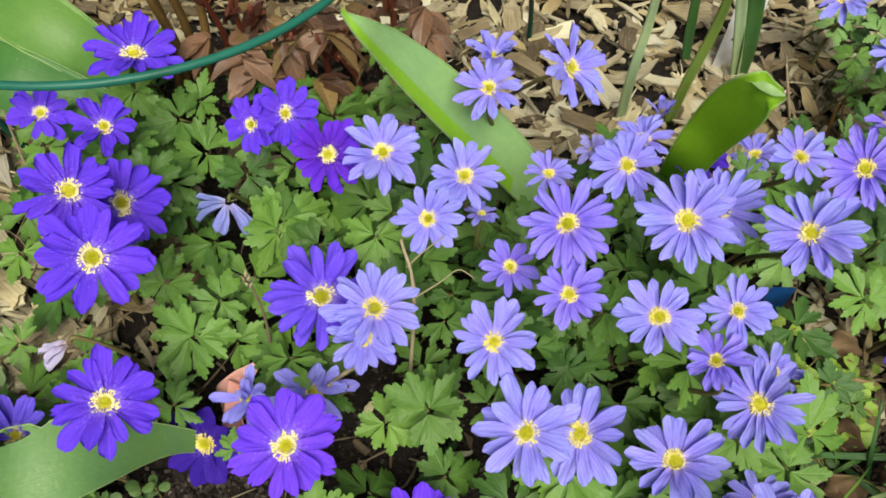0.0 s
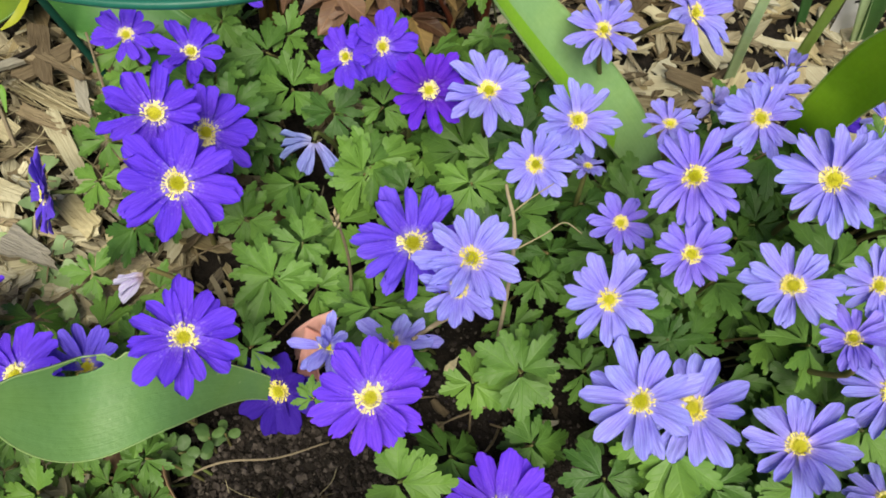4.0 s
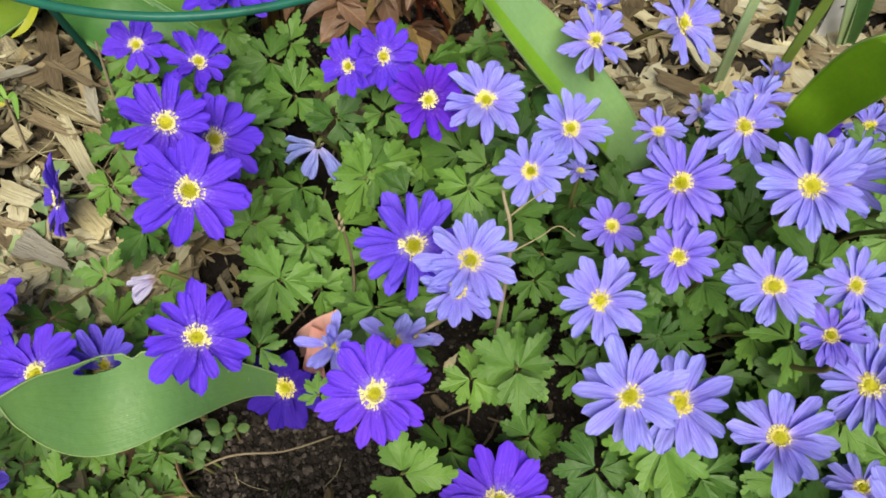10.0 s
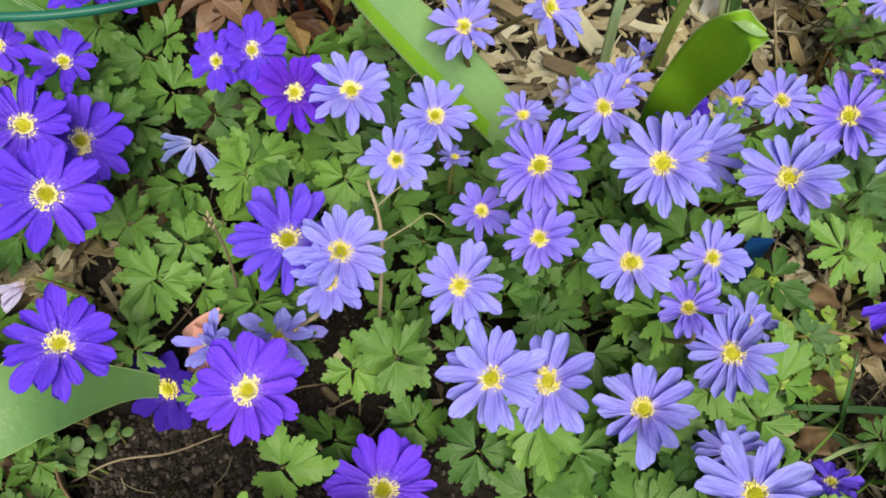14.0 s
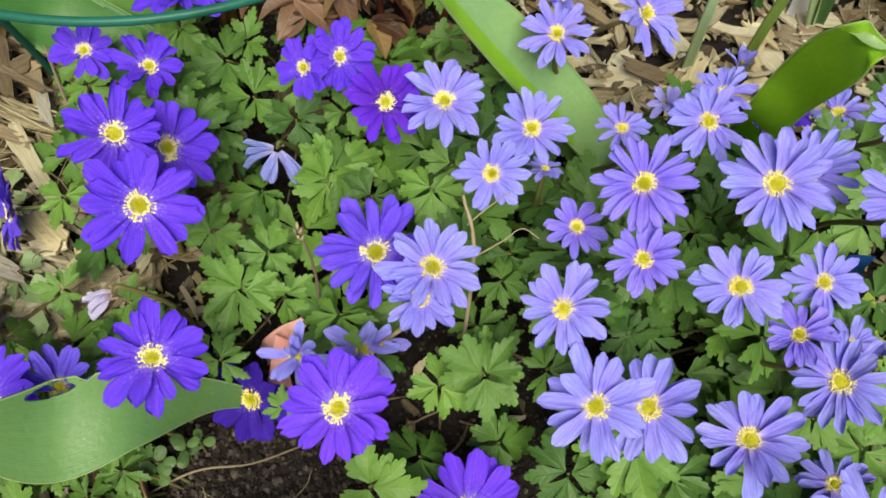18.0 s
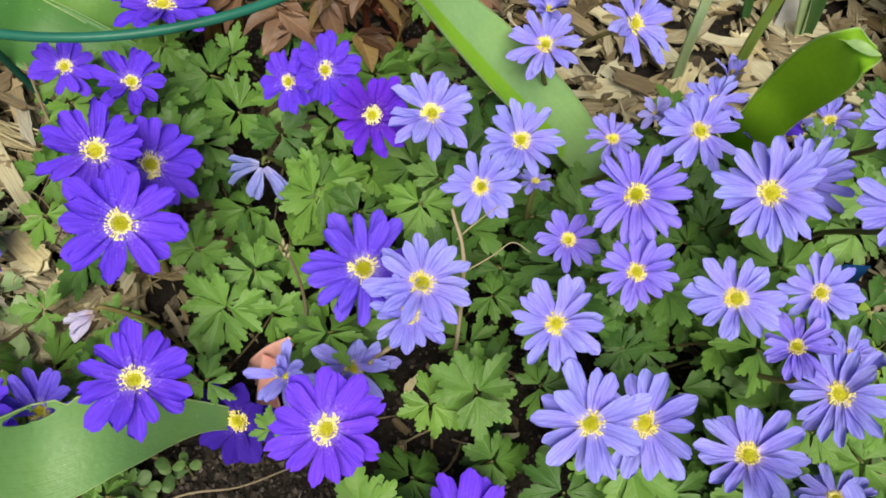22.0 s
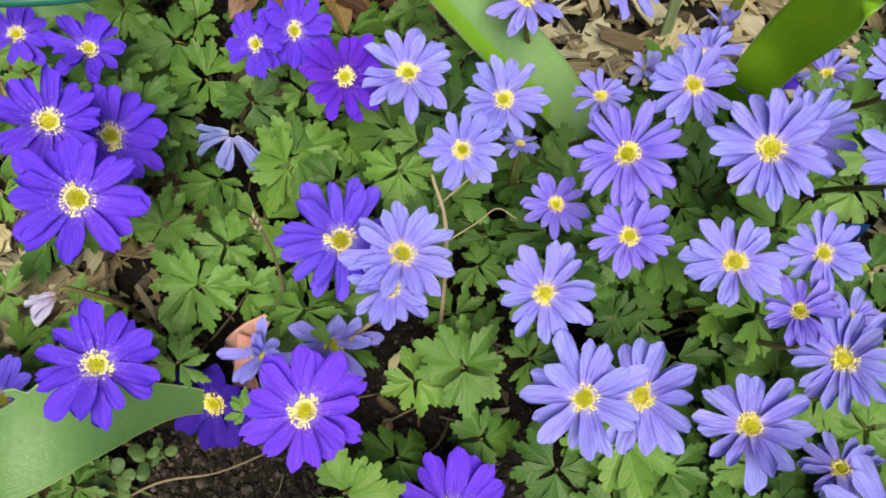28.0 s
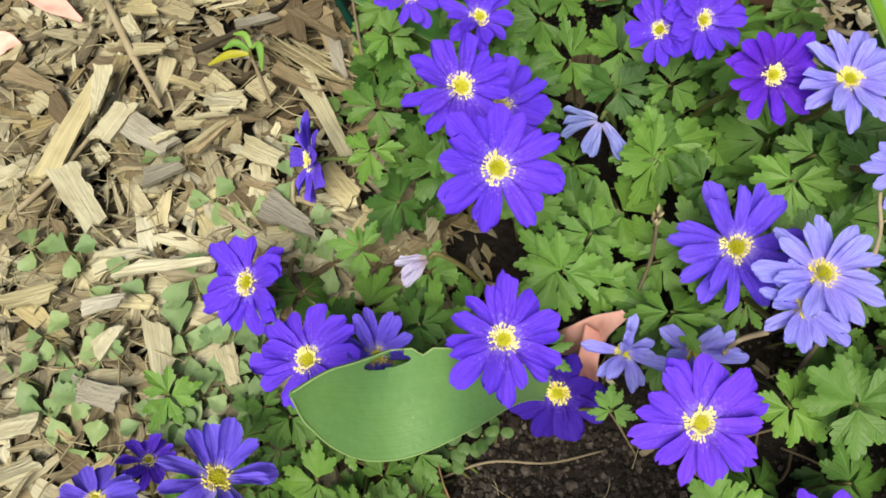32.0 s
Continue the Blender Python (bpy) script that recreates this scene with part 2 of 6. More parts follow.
# LEAF again in darker greens: the shade near the soil is in the colour
SHADE_PAINTED_LEAF = leaf_material("low_leaf_painted_shade", (0.016, 0.050, 0.012), (0.06, 0.14, 0.028), island=True, veined=True)
SPRIG = leaf_material("sprig_leaf", (0.12, 0.27, 0.045), (0.26, 0.42, 0.10), 0.15)
SPRIG_YELLOW = leaf_material("yellow_sprig_leaf", (0.24, 0.235, 0.02), (0.38, 0.36, 0.03), 0.15)
SEEDLING = leaf_material("seedling_leaf", (0.17, 0.27, 0.125), (0.29, 0.40, 0.20))
SEEDLING_DARK = leaf_material("round_seedling_leaf", (0.050, 0.105, 0.036), (0.110, 0.195, 0.066))
SEEDLING_FRESH = leaf_material("fresh_seedling_leaf", (0.20, 0.33, 0.055), (0.31, 0.46, 0.09))
TULIP = leaf_material("tulip_leaf", (0.052, 0.165, 0.042), (0.10, 0.235, 0.062), 0.12, 0.45, streaked=True)
TULIP_LOW = leaf_material("low_tulip_leaf", (0.080, 0.196, 0.068), (0.138, 0.270, 0.104), 0.12, 0.42, streaked=True)
TULIP_PALE = leaf_material("pale_tulip_leaf", (0.20, 0.38, 0.155), (0.30, 0.50, 0.24), 0.15, 0.36, streaked=True)
TULIP_EDGE = leaf_material("leaf_margin_underside", (0.20, 0.46, 0.04), (0.30, 0.58, 0.06), 0.4, 0.45, streaked=True)
TULIP_MID = leaf_material("light_tulip_leaf", (0.078, 0.195, 0.042), (0.135, 0.275, 0.066), 0.12, 0.45, streaked=True)
RIM = leaf_material("leaf_rim", (0.20, 0.36, 0.14), (0.34, 0.48, 0.23), 0.2, 0.45)
TULIP_FRESH = leaf_material("fresh_tulip_leaf", (0.33, 0.62, 0.05), (0.44, 0.73, 0.08), 0.6, 0.4, streaked=True)
TULIP_OLD = leaf_material("yellowing_tulip_leaf", (0.13, 0.235, 0.03), (0.22, 0.33, 0.045), 0.25, 0.4, streaked=True)
TULIP_YELLOW = leaf_material("yellow_leaf_margin", (0.36, 0.40, 0.03), (0.46, 0.48, 0.05), 0.3, 0.4)
BLADE = leaf_material("blade_leaf", (0.026, 0.085, 0.03), (0.062, 0.16, 0.048), 0.2, 0.45)
BLADE_PALE = leaf_material("pale_blade_leaf", (0.34, 0.50, 0.29), (0.46, 0.60, 0.38), 0.3, 0.45)
BLADE_OLIVE = leaf_material("olive_blade_leaf", (0.17, 0.27, 0.06), (0.27, 0.37, 0.10), 0.3, 0.45)
BRONZE = leaf_material("bronze_leaf", (0.048, 0.024, 0.018), (0.230, 0.130, 0.090), 0.18, 0.42, veined=True, vein=0.7)
BRONZE_TAN = leaf_material("bronze_leaf_underside", (0.12, 0.070, 0.030), (0.33, 0.235, 0.120), 0.25, 0.45, veined=True, vein=0.6)
RED_STEM = rough_material("red_stem", [(0.2, (0.13, 0.030, 0.018)), (0.8, (0.21, 0.065, 0.038))], 200.0, 0.5)
WOOD_TONES = [(0.16, (0.080, 0.062, 0.042)), (0.36, (0.26, 0.222, 0.148)), (0.58, (0.45, 0.41, 0.285)), (0.86, (0.65, 0.63, 0.49))]
OLIVE_STEM = rough_material("olive_stem", [(0.2, (0.075, 0.045, 0.015)), (0.8, (0.16, 0.10, 0.035))], 200.0, 0.5)
RED_LEAF = leaf_material("red_leaf", (0.055, 0.016, 0.013), (0.17, 0.060, 0.040), 0.2, 0.5, veined=True, vein=0.4)
CHIP = rough_material("wood_chip", WOOD_TONES, 130.0, 0.9, own=True, stretch=(0.5, 6, 3), relief=1.0, mixing=0.5, patchy=True)
CHIP_PALE = rough_material("pale_wood_chip", [(0.2, (0.20, 0.165, 0.10)), (0.5, (0.43, 0.385, 0.25)), (0.8, (0.57, 0.53, 0.375))], 130.0, 0.9, own=True, stretch=(0.5, 6, 3), relief=1.0, mixing=0.5)
CHIPS = rough_material("wood_chips", WOOD_TONES, 130.0, 0.9, island=True, uv=True, stretch=(0.5, 6, 3), relief=1.0, mixing=0.5, patchy=True)
BROWN_CHIPS = rough_material("brown_wood_chips", [(0.20, (0.055, 0.041, 0.026)), (0.44, (0.18, 0.142, 0.088)), (0.68, (0.35, 0.30, 0.195)), (0.92, (0.55, 0.50, 0.36))], 130.0, 0.9, island=True, uv=True, stretch=(0.5, 6, 3), relief=1.0, mixing=0.5, patchy=True)
SOIL = rough_material("soil", [(0.25, (0.005, 0.004, 0.003)), (0.75, (0.022, 0.017, 0.014))], 260.0, 0.95, relief=1.0, depth=0.003, mixing=0.0)
CRUMB = rough_material("soil_crumb", [(0.15, (0.006, 0.005, 0.004)), (0.62, (0.040, 0.032, 0.028)), (0.92, (0.160, 0.135, 0.118))], 500.0, 0.95, island=True, relief=1.0)
TWIG = rough_material("dry_twig", [(0.2, (0.14, 0.108, 0.072)), (0.8, (0.34, 0.285, 0.195))], 300.0, 0.8, stretch=(1, 1, 4))
BARK = rough_material("bark", [(0.2, (0.10, 0.074, 0.046)), (0.8, (0.33, 0.265, 0.165))], 200.0, 0.9, own=True, stretch=(0.5, 6, 3), relief=1.0)
CHARRED = rough_material("charred_stick", [(0.2, (0.018, 0.014, 0.011)), (0.8, (0.07, 0.055, 0.04))], 250.0, 0.85, own=True, stretch=(0.5, 5, 5), relief=1.0)
GREY_WOOD = rough_material("weathered_grey_wood", [(0.2, (0.20, 0.185, 0.15)), (0.8, (0.46, 0.43, 0.36))], 180.0, 0.9, own=True, stretch=(0.5, 6, 3), relief=1.0)
PLANK = rough_material("split_pine_slab", [(0.25, (0.30, 0.27, 0.17)), (0.75, (0.58, 0.54, 0.385))], 160.0, 0.9, own=True, stretch=(0.25, 6, 3), relief=1.0, mixing=0.3)
PALE_BARK = rough_material("weathered_straw_wood", [(0.2, (0.20, 0.165, 0.095)), (0.8, (0.44, 0.39, 0.25))], 180.0, 0.9, own=True, stretch=(0.4, 6, 3), relief=1.0)
STRAW = rough_material("dry_straw", [(0.2, (0.16, 0.132, 0.075)), (0.8, (0.40, 0.355, 0.225))], 300.0, 0.8, island=True)
HOOP_LEG = rough_material("dark_green_tube", [(0.2, (0.004, 0.034, 0.024)), (0.8, (0.009, 0.055, 0.04))], 200.0, 0.4, relief=0.15)
HOOP = rough_material("green_tube", [(0.2, (0.012, 0.10, 0.075)), (0.8, (0.02, 0.15, 0.11))], 200.0, 0.35, relief=0.15)
PINK = rough_material("salmon_petal", [(0.2, (0.68, 0.30, 0.26)), (0.8, (0.83, 0.50, 0.44))], 150.0, 0.5, relief=0.3)
BLUE_TAG = rough_material("blue_plastic", [(0.2, (0.0, 0.022, 0.10)), (0.8, (0.002, 0.038, 0.145))], 200.0, 0.6, relief=0.1)
GREY_TAG = rough_material("grey_plastic", [(0.2, (0.45, 0.45, 0.46)), (0.8, (0.56, 0.56, 0.57))], 60.0, 0.5, relief=0.2)
GRASS = leaf_material("grass_blade", (0.06, 0.16, 0.03), (0.16, 0.28, 0.06), 0.2)
DEAD = rough_material("dead_leaf", [(0.2, (0.07, 0.043, 0.025)), (0.8, (0.24, 0.165, 0.095))], 200.0, 0.8)

rng = random.Random(5)


# ---------------------------------------------------------------- mesh helpers
def mesh_of(name, verts, faces, material, smooth=True):
    me = bpy.data.meshes.new(name)
    me.from_pydata([tuple(v) for v in verts], [], faces)
    me.materials.append(material)
    if smooth:
        me.polygons.foreach_set("use_smooth", [True] * len(me.polygons))
    me.update()
    return me


def part(name, me, parent, m=None, label=""):
    """One mesh as a part under a thing; m is its pose in the world or in its parent."""
    ob = new(name, me)
    ob.parent = parent
    ob.matrix_basis = m if m is not None else Matrix()
    if label:
        ob["label"] = label
    return ob


def thing(name, at, label, category, group="", kind=""):
    ob = new(name)
    ob.empty_display_size = 0.01
    ob.location = at
    return tagged(ob, label, category, group, kind)


def frame_of(z, x=None):
    """A turn whose z axis lies along z."""
    z = Vector(z).normalized()
    x = Vector(x) if x is not None else (Vector((1, 0, 0)) if abs(z.x) < 0.8 else Vector((0, 1, 0)))
    y = z.cross(x).normalized()
    return Matrix((y.cross(z), y, z)).transposed().to_4x4()


def smooth_line(points, steps):
    """A Catmull-Rom line through the points."""
    p = [Vector(q) for q in points]
    p = [2 * p[0] - p[1], *p, 2 * p[-1] - p[-2]]
    out = []
    for i in range(1, len(p) - 2):
        for k in range(steps):
            t = k / steps
            out.append(0.5 * ((2 * p[i]) + (p[i + 1] - p[i - 1]) * t + (2 * p[i - 1] - 5 * p[i] + 4 * p[i + 1] - p[i + 2]) * t * t + (3 * p[i] - p[i - 1] - 3 * p[i + 1] + p[i + 2]) * t ** 3))
    return out + [p[-2]]


def tube(points, r0, r1, steps=6, sides=7, bumpy=0.0, closed=False):
    line = smooth_line(points, steps)
    verts, faces = [], []
    n = len(line)
    up = Vector((0.3, 0.2, 0.9))
    for i, c in enumerate(line):
        d = (line[min(i + 1, n - 1)] - line[max(i - 1, 0)]).normalized()
        a = d.cross(up).normalized() if abs(d.dot(up)) < 0.97 else d.cross(Vector((1, 0, 0))).normalized()
        b = d.cross(a)
        r = (r0 + (r1 - r0) * i / (n - 1)) * (1 + bumpy * rng.uniform(-1, 1))
        verts += [c + (a * math.cos(2 * math.pi * k / sides) + b * math.sin(2 * math.pi * k / sides)) * r for k in range(sides)]
    for i in range(n - 1):
        for k in range(sides):
            faces.append((i * sides + k, i * sides + (k + 1) % sides, (i + 1) * sides + (k + 1) % sides, (i + 1) * sides + k))
    faces += [tuple(range(sides))[::-1], tuple((n - 1) * sides + k for k in range(sides))]
    return verts, faces


def shifted(verts, by):
    by = Vector(by)
    return [Vector(v) - by for v in verts]


# ---------------------------------------------------------------- anemone flowers
def petal_mesh(material, rnd, width=0.30, nx=12, ny=8):
    """A petal of length 1 along x: a strap on a narrower foot, a blunt end with one or two small notches, a shallow channel and a wavy rim."""
    verts, faces = [], []
    lean, wave = rnd.uniform(-0.10, 0.10), rnd.uniform(0, 6)
    notches = [(rnd.uniform(-0.45, 0.45), rnd.uniform(0.02, 0.07), rnd.uniform(0.25, 0.40)) for _ in range(rnd.choice((0, 1, 1, 2)))]
    slant, sag = rnd.uniform(-0.05, 0.05), rnd.uniform(0.03, 0.20)
    foot, broad, end = rnd.uniform(0.40, 0.52), rnd.uniform(0.55, 0.78), rnd.uniform(0.46, 0.64)
    channel = rnd.uniform(0.10, 0.26)
    for i in range(nx + 1):
        s = i / nx
        w = width * (foot + (1 - foot) * math.sin(min(1.0, s / broad) * math.pi / 2) ** 1.2)
        if s > 0.80:
            q = (s - 0.80) / 0.20
            w *= 1 - (1 - end) * q ** 2.8
        w *= 1 + 0.04 * math.sin(wave + 10 * s)
        late = max(0.0, (s - 0.80) / 0.20) ** 1.5
        for j in range(ny + 1):
            v = j / ny * 2 - 1
            cut = 0.05 * abs(v) ** 3 + slant * v + sum(d * max(0.0, 1 - abs(v - c) / r) for c, d, r in notches)
            x = 0.1 + 0.9 * s - cut * late
            y = 0.5 * w * v * (1 + 0.04 * math.sin(wave * 2 + 9 * s + v)) + lean * s * s
            z = 0.13 * s - sag * s * s * 1.2 + channel * w * v * v - 0.05 * w * math.cos(v * 8.5) + (0.012 + 0.03 * v * v * s) * math.sin(wave + 8 * s + 3 * v)
            verts.append((x, y, z))
    for i in range(nx):
        for j in range(ny):
            a = i * (ny + 1) + j
            faces.append((a, a + ny + 1, a + ny + 2, a + 1))
    return mesh_of("petal", verts, faces, material)


def blob(c, d, l, r, sides=5):
    """A small pointed grain at c, along d."""
    t = frame_of(d).to_3x3()
    out = [Vector(c) - Vector(d) * l]
    out += [Vector(c) + t @ Vector((math.cos(2 * math.pi * k / sides) * r, math.sin(2 * math.pi * k / sides) * r, 0)) for k in range(sides)]
    out.append(Vector(c) + Vector(d) * l)
    f = []
    for k in range(sides):
        n = (k + 1) % sides
        f += [(0, 1 + n, 1 + k), (sides + 1, 1 + k, 1 + n)]
    return out, f


def stamen_mesh(material, rnd, count, inner, outer, plump=1.0):
    """A wreath of thin filaments that carry grains of pollen."""
    verts, faces = [], []

    def add(vs, fs):
        o = len(verts)
        verts.extend(vs)
        faces.extend(tuple(i + o for i in f) for f in fs)

    for k in range(count):
        within = k % 3 == 0
        a = 2 * math.pi * (k + rnd.uniform(-0.45, 0.45)) / count
        r = rnd.uniform(inner, inner + 0.03) if within else rnd.uniform(outer - 0.045, outer + 0.012)
        h = (0.12 if within else 0.07) + rnd.uniform(-0.02, 0.03)
        top = Vector((math.cos(a) * r, math.sin(a) * r, h))
        foot = Vector((math.cos(a) * 0.06, math.sin(a) * 0.06, 0.02))
        side = Vector((-math.sin(a), math.cos(a), 0)) * 0.009
        add([foot - side, foot + side, top + side, top - side], [(0, 1, 2, 3)])
        d = Vector((math.cos(a) + rnd.uniform(-0.5, 0.5), math.sin(a) + rnd.uniform(-0.5, 0.5), rnd.uniform(0.1, 0.7))).normalized()
        add(*blob(top, d, rnd.uniform(0.026, 0.038) * plump, rnd.uniform(0.016, 0.023) * plump))
    return mesh_of("stamen_wreath", verts, faces, material, False)


def disc_mesh(rnd, size):
    """The knobbly green-yellow heart: a dome of small grains."""
    verts, faces = [], []
    for k in range(60):
        t = (k + 0.5) / 60
        a, r = k * 2.39996, size * math.sqrt(t)
        c = Vector((math.cos(a) * r, math.sin(a) * r, 0.05 + size * 0.75 * (1 - t) ** 0.6))
        d = Vector((c.x, c.y, size * 0.9)).normalized()
        vs, fs = blob(c, d, size * 0.24, size * 0.13, 5)
        o = len(verts)
        verts += vs
        faces += [tuple(i + o for i in f) for f in fs]
    n = 10
    o = len(verts)
    verts += [Vector((math.cos(2 * math.pi * k / n) * size, math.sin(2 * math.pi * k / n) * size, 0.0)) for k in range(n)] + [Vector((0, 0, 0.05 + size * 0.7))]
    faces += [(o + k, o + (k + 1) % n, o + n) for k in range(n)]
    return mesh_of("disc", verts, faces, DISC, False)


shapes = random.Random(11)
PETAL_SHAPES = {k: [petal_mesh(m, shapes, w) for w in (0.25, 0.28, 0.31, 0.34, 0.27, 0.30, 0.26, 0.32, 0.29, 0.30)] for k, m in PETALS.items()}
STAMENS = {k: [stamen_mesh(ANTHER_CREAM if k in ("deep", "plum", "blue", "violet", "white") else ANTHER_YELLOW, shapes, 84, 0.14, 0.25 if k in ("deep", "plum", "blue") else 0.235, 1.05 if k in ("deep", "plum", "blue") else 0.88) for _ in range(3)] for k in PETALS}
DISCS = [disc_mesh(shapes, s) for s in (0.112, 0.125)]
KIND_WORDS = {
    "deep": ("deep violet-blue anemone in full bloom with a cream and yellow heart", "deep violet anemones"),
    "plum": ("violet-purple anemone in full bloom with a pale ring and yellow heart", "deep violet anemones"),
    "violet": ("dark violet anemone bloom with a dark-ringed yellow heart", "deep violet anemones"),
    "dark": ("violet-blue anemone bloom low over the bare soil, its shade painted into the petals", "deep violet anemones"),
    "blue": ("mid violet-blue anemone bloom with a yellow heart", "deep violet anemones"),
    "mid": ("clear mid-blue anemone bloom with loose narrow petals", "deep violet anemones"),
    "lilac": ("lilac anemone bloom with narrow petals and yellow heart", "lavender anemones"),
    "light": ("lavender-blue anemone bloom with narrow petals and yellow heart", "lavender anemones"),
    "faint": ("small half-open pale lavender anemone among the leaves", "lavender anemones"),
    "pale": ("faded pale blue anemone bloom, drooping over the leaves", "lavender anemones"),
}
BLOOMS = []


def anemone(at, facing, r, count, kind, cup=10.0, foot=None, slim=1.0):
    """One flower: petals in two whorls, heart, stamens, and a stem down to the ground."""
    at, facing = Vector(at), Vector(facing).normalized()
    rnd = random.Random(int(abs(at.x * 7919 + at.y * 104729) * 1000))
    BLOOMS.append((at, facing, r))
    foot = Vector(foot) if foot else Vector((at.x - facing.x * at.z * 0.35 + rnd.uniform(-0.012, 0.012), at.y - facing.y * at.z * 0.35 + at.z * 0.25 + rnd.uniform(-0.004, 0.015), 0.0))
    words = KIND_WORDS[kind]
    full = kind not in ("light", "lilac", "faint")
    count += 3
    ob = thing("anemone", foot, words[0], "flower", words[1])
    face = Matrix.Translation(at - foot) @ frame_of(facing) @ pose(0, 0, 0, 0, 0, rnd.uniform(0, 360))
    for k in range(count):
        upper = k % 2
        size = r * rnd.uniform(0.84, 1.08) * (0.96 if upper else 1.0)
        lift = cup * rnd.uniform(0.0, 1.6) + (4 if upper else -3) + (rnd.uniform(-14, 16) if rnd.random() < 0.2 else 0)
        turn = 360 * (k + rnd.uniform(-0.32, 0.32)) / count
        count_wide = (15.6 if full else 13.5) / count ** 0.98
        wide = rnd.uniform(0.92, 1.16) * count_wide * slim
        m = face @ pose(0, 0, (0.03 if upper else 0.0) * r, 0, 0, turn) @ pose(0, 0, 0, rnd.uniform(-16, 16), -lift, 0) @ Matrix.Diagonal((size, size * wide, size, 1))
        part("petal", rnd.choice(PETAL_SHAPES[kind]), ob, m)
    scale = Matrix.Diagonal((r, r, r, 1)) @ pose(0, 0, 0.02)
    heart = part("disc", rnd.choice(DISCS), ob, face @ scale, "yellow-green knobbly heart")
    tagged(part("stamen_wreath", rnd.choice(STAMENS[kind]), heart, None, "cream-yellow stamens"), kind="stuff")
    line = [Vector((0, 0, -0.004)), Vector((0, 0, 0.35 * at.z)) + 0.15 * (at - foot) * Vector((1, 1, 0)), at - foot - facing * 0.022, at - foot - facing * 0.001]
    part("stem", mesh_of("stem", *tube(line, 0.0014, 0.0010), STEM), ob, None, "thin brownish green stem")
    return ob


anemone((-0.143, 0.299, 0.075), (0.23, -0.01, 0.97), 0.0245, 13, "deep")
anemone((-0.171, 0.249, 0.082), (0.20, -0.39, 0.90), 0.0143, 11, "deep")
anemone((-0.140, 0.243, 0.083), (0.28, -0.10, 0.96), 0.0168, 11, "deep")
anemone((-0.134, 0.190, 0.103), (0.34, -0.24, 0.91), 0.0212, 14, "deep")
anemone((-0.122, 0.203, 0.080), (0.40, -0.34, 0.85), 0.0219, 12, "deep")
anemone((-0.113, 0.156, 0.109), (0.35, -0.41, 0.85), 0.0223, 13, "deep")
anemone((-0.098, 0.105, 0.093), (0.31, -0.27, 0.91), 0.0200, 13, "deep")
anemone((-0.033, 0.100, 0.078), (0.13, -0.30, 0.95), 0.0219, 13, "plum")
anemone((-0.069, 0.241, 0.097), (-0.39, -0.58, 0.72), 0.0143, 11, "deep")
anemone((-0.055, 0.246, 0.101), (0.17, -0.67, 0.73), 0.0155, 11, "deep")
anemone((-0.031, 0.214, 0.113), (0.11, -0.56, 0.82), 0.0168, 14, "violet")
anemone((-0.008, 0.213, 0.118), (0.01, -0.22, 0.98), 0.0180, 13, "light")
anemone((0.026, 0.203, 0.120), (-0.08, -0.25, 0.97), 0.0161, 14, "light")
anemone((0.013, 0.185, 0.114), (-0.02, -0.55, 0.83), 0.0151, 12, "light")
anemone((0.036, 0.263, 0.111), (-0.11, -0.20, 0.97), 0.0167, 14, "light")
anemone((0.039, 0.300, 0.097), (0.04, 0.01, 1.00), 0.0150, 13, "light", cup=30)
anemone((0.072, 0.277, 0.115), (0.58, -0.30, 0.74), 0.0209, 13, "light", cup=12)
anemone((0.061, 0.209, 0.119), (-0.18, -0.05, 0.98), 0.0112, 13, "light")
anemone((0.091, 0.208, 0.130), (-0.25, -0.47, 0.84), 0.0154, 14, "light")
anemone((0.102, 0.232, 0.120), (-0.27, -0.15, 0.95), 0.0136, 14, "light")
anemone((0.065, 0.174, 0.133), (-0.19, -0.46, 0.87), 0.0182, 17, "lilac")
anemone((0.107, 0.172, 0.144), (-0.32, -0.41, 0.85), 0.0191, 16, "light")
anemone((0.128, 0.194, 0.125), (-0.17, -0.33, 0.93), 0.0185, 15, "light")
anemone((0.173, 0.268, 0.078), (-0.36, 0.02, 0.93), 0.0135, 12, "light")
anemone((0.154, 0.206, 0.146), (-0.15, -0.28, 0.95), 0.0131, 14, "light")
anemone((0.208, 0.240, 0.106), (-0.48, -0.43, 0.76), 0.0199, 16, "lilac")
anemone((0.148, 0.165, 0.152), (-0.44, -0.25, 0.86), 0.0184, 13, "light")
anemone((0.048, 0.175, 0.099), (-0.13, -0.33, 0.93), 0.0127, 12, "lilac")
anemone((0.067, 0.150, 0.122), (-0.20, -0.35, 0.92), 0.0144, 13, "lilac")
anemone((0.100, 0.143, 0.123), (-0.29, -0.41, 0.87), 0.0163, 12, "light")
anemone((0.133, 0.153, 0.116), (-0.27, -0.50, 0.82), 0.0140, 13, "light")
anemone((0.123, 0.132, 0.113), (-0.32, 0.10, 0.94), 0.0131, 12, "lilac")
anemone((0.149, 0.128, 0.089), (-0.61, -0.29, 0.74), 0.0199, 15, "light")
anemone((0.039, 0.125, 0.127), (-0.10, -0.47, 0.88), 0.0155, 13, "light")
anemone((0.052, 0.097, 0.117), (-0.29, -0.38, 0.88), 0.0191, 12, "light")
anemone((0.076, 0.108, 0.093), (-0.46, -0.28, 0.84), 0.0209, 12, "light")
anemone((0.110, 0.099, 0.095), (-0.30, -0.09, 0.95), 0.0195, 12, "light")
anemone((-0.029, 0.166, 0.078), (0.20, -0.45, 0.87), 0.0243, 16, "blue")
anemone((-0.005, 0.152, 0.095), (0.02, -0.24, 0.97), 0.0206, 13, "light")
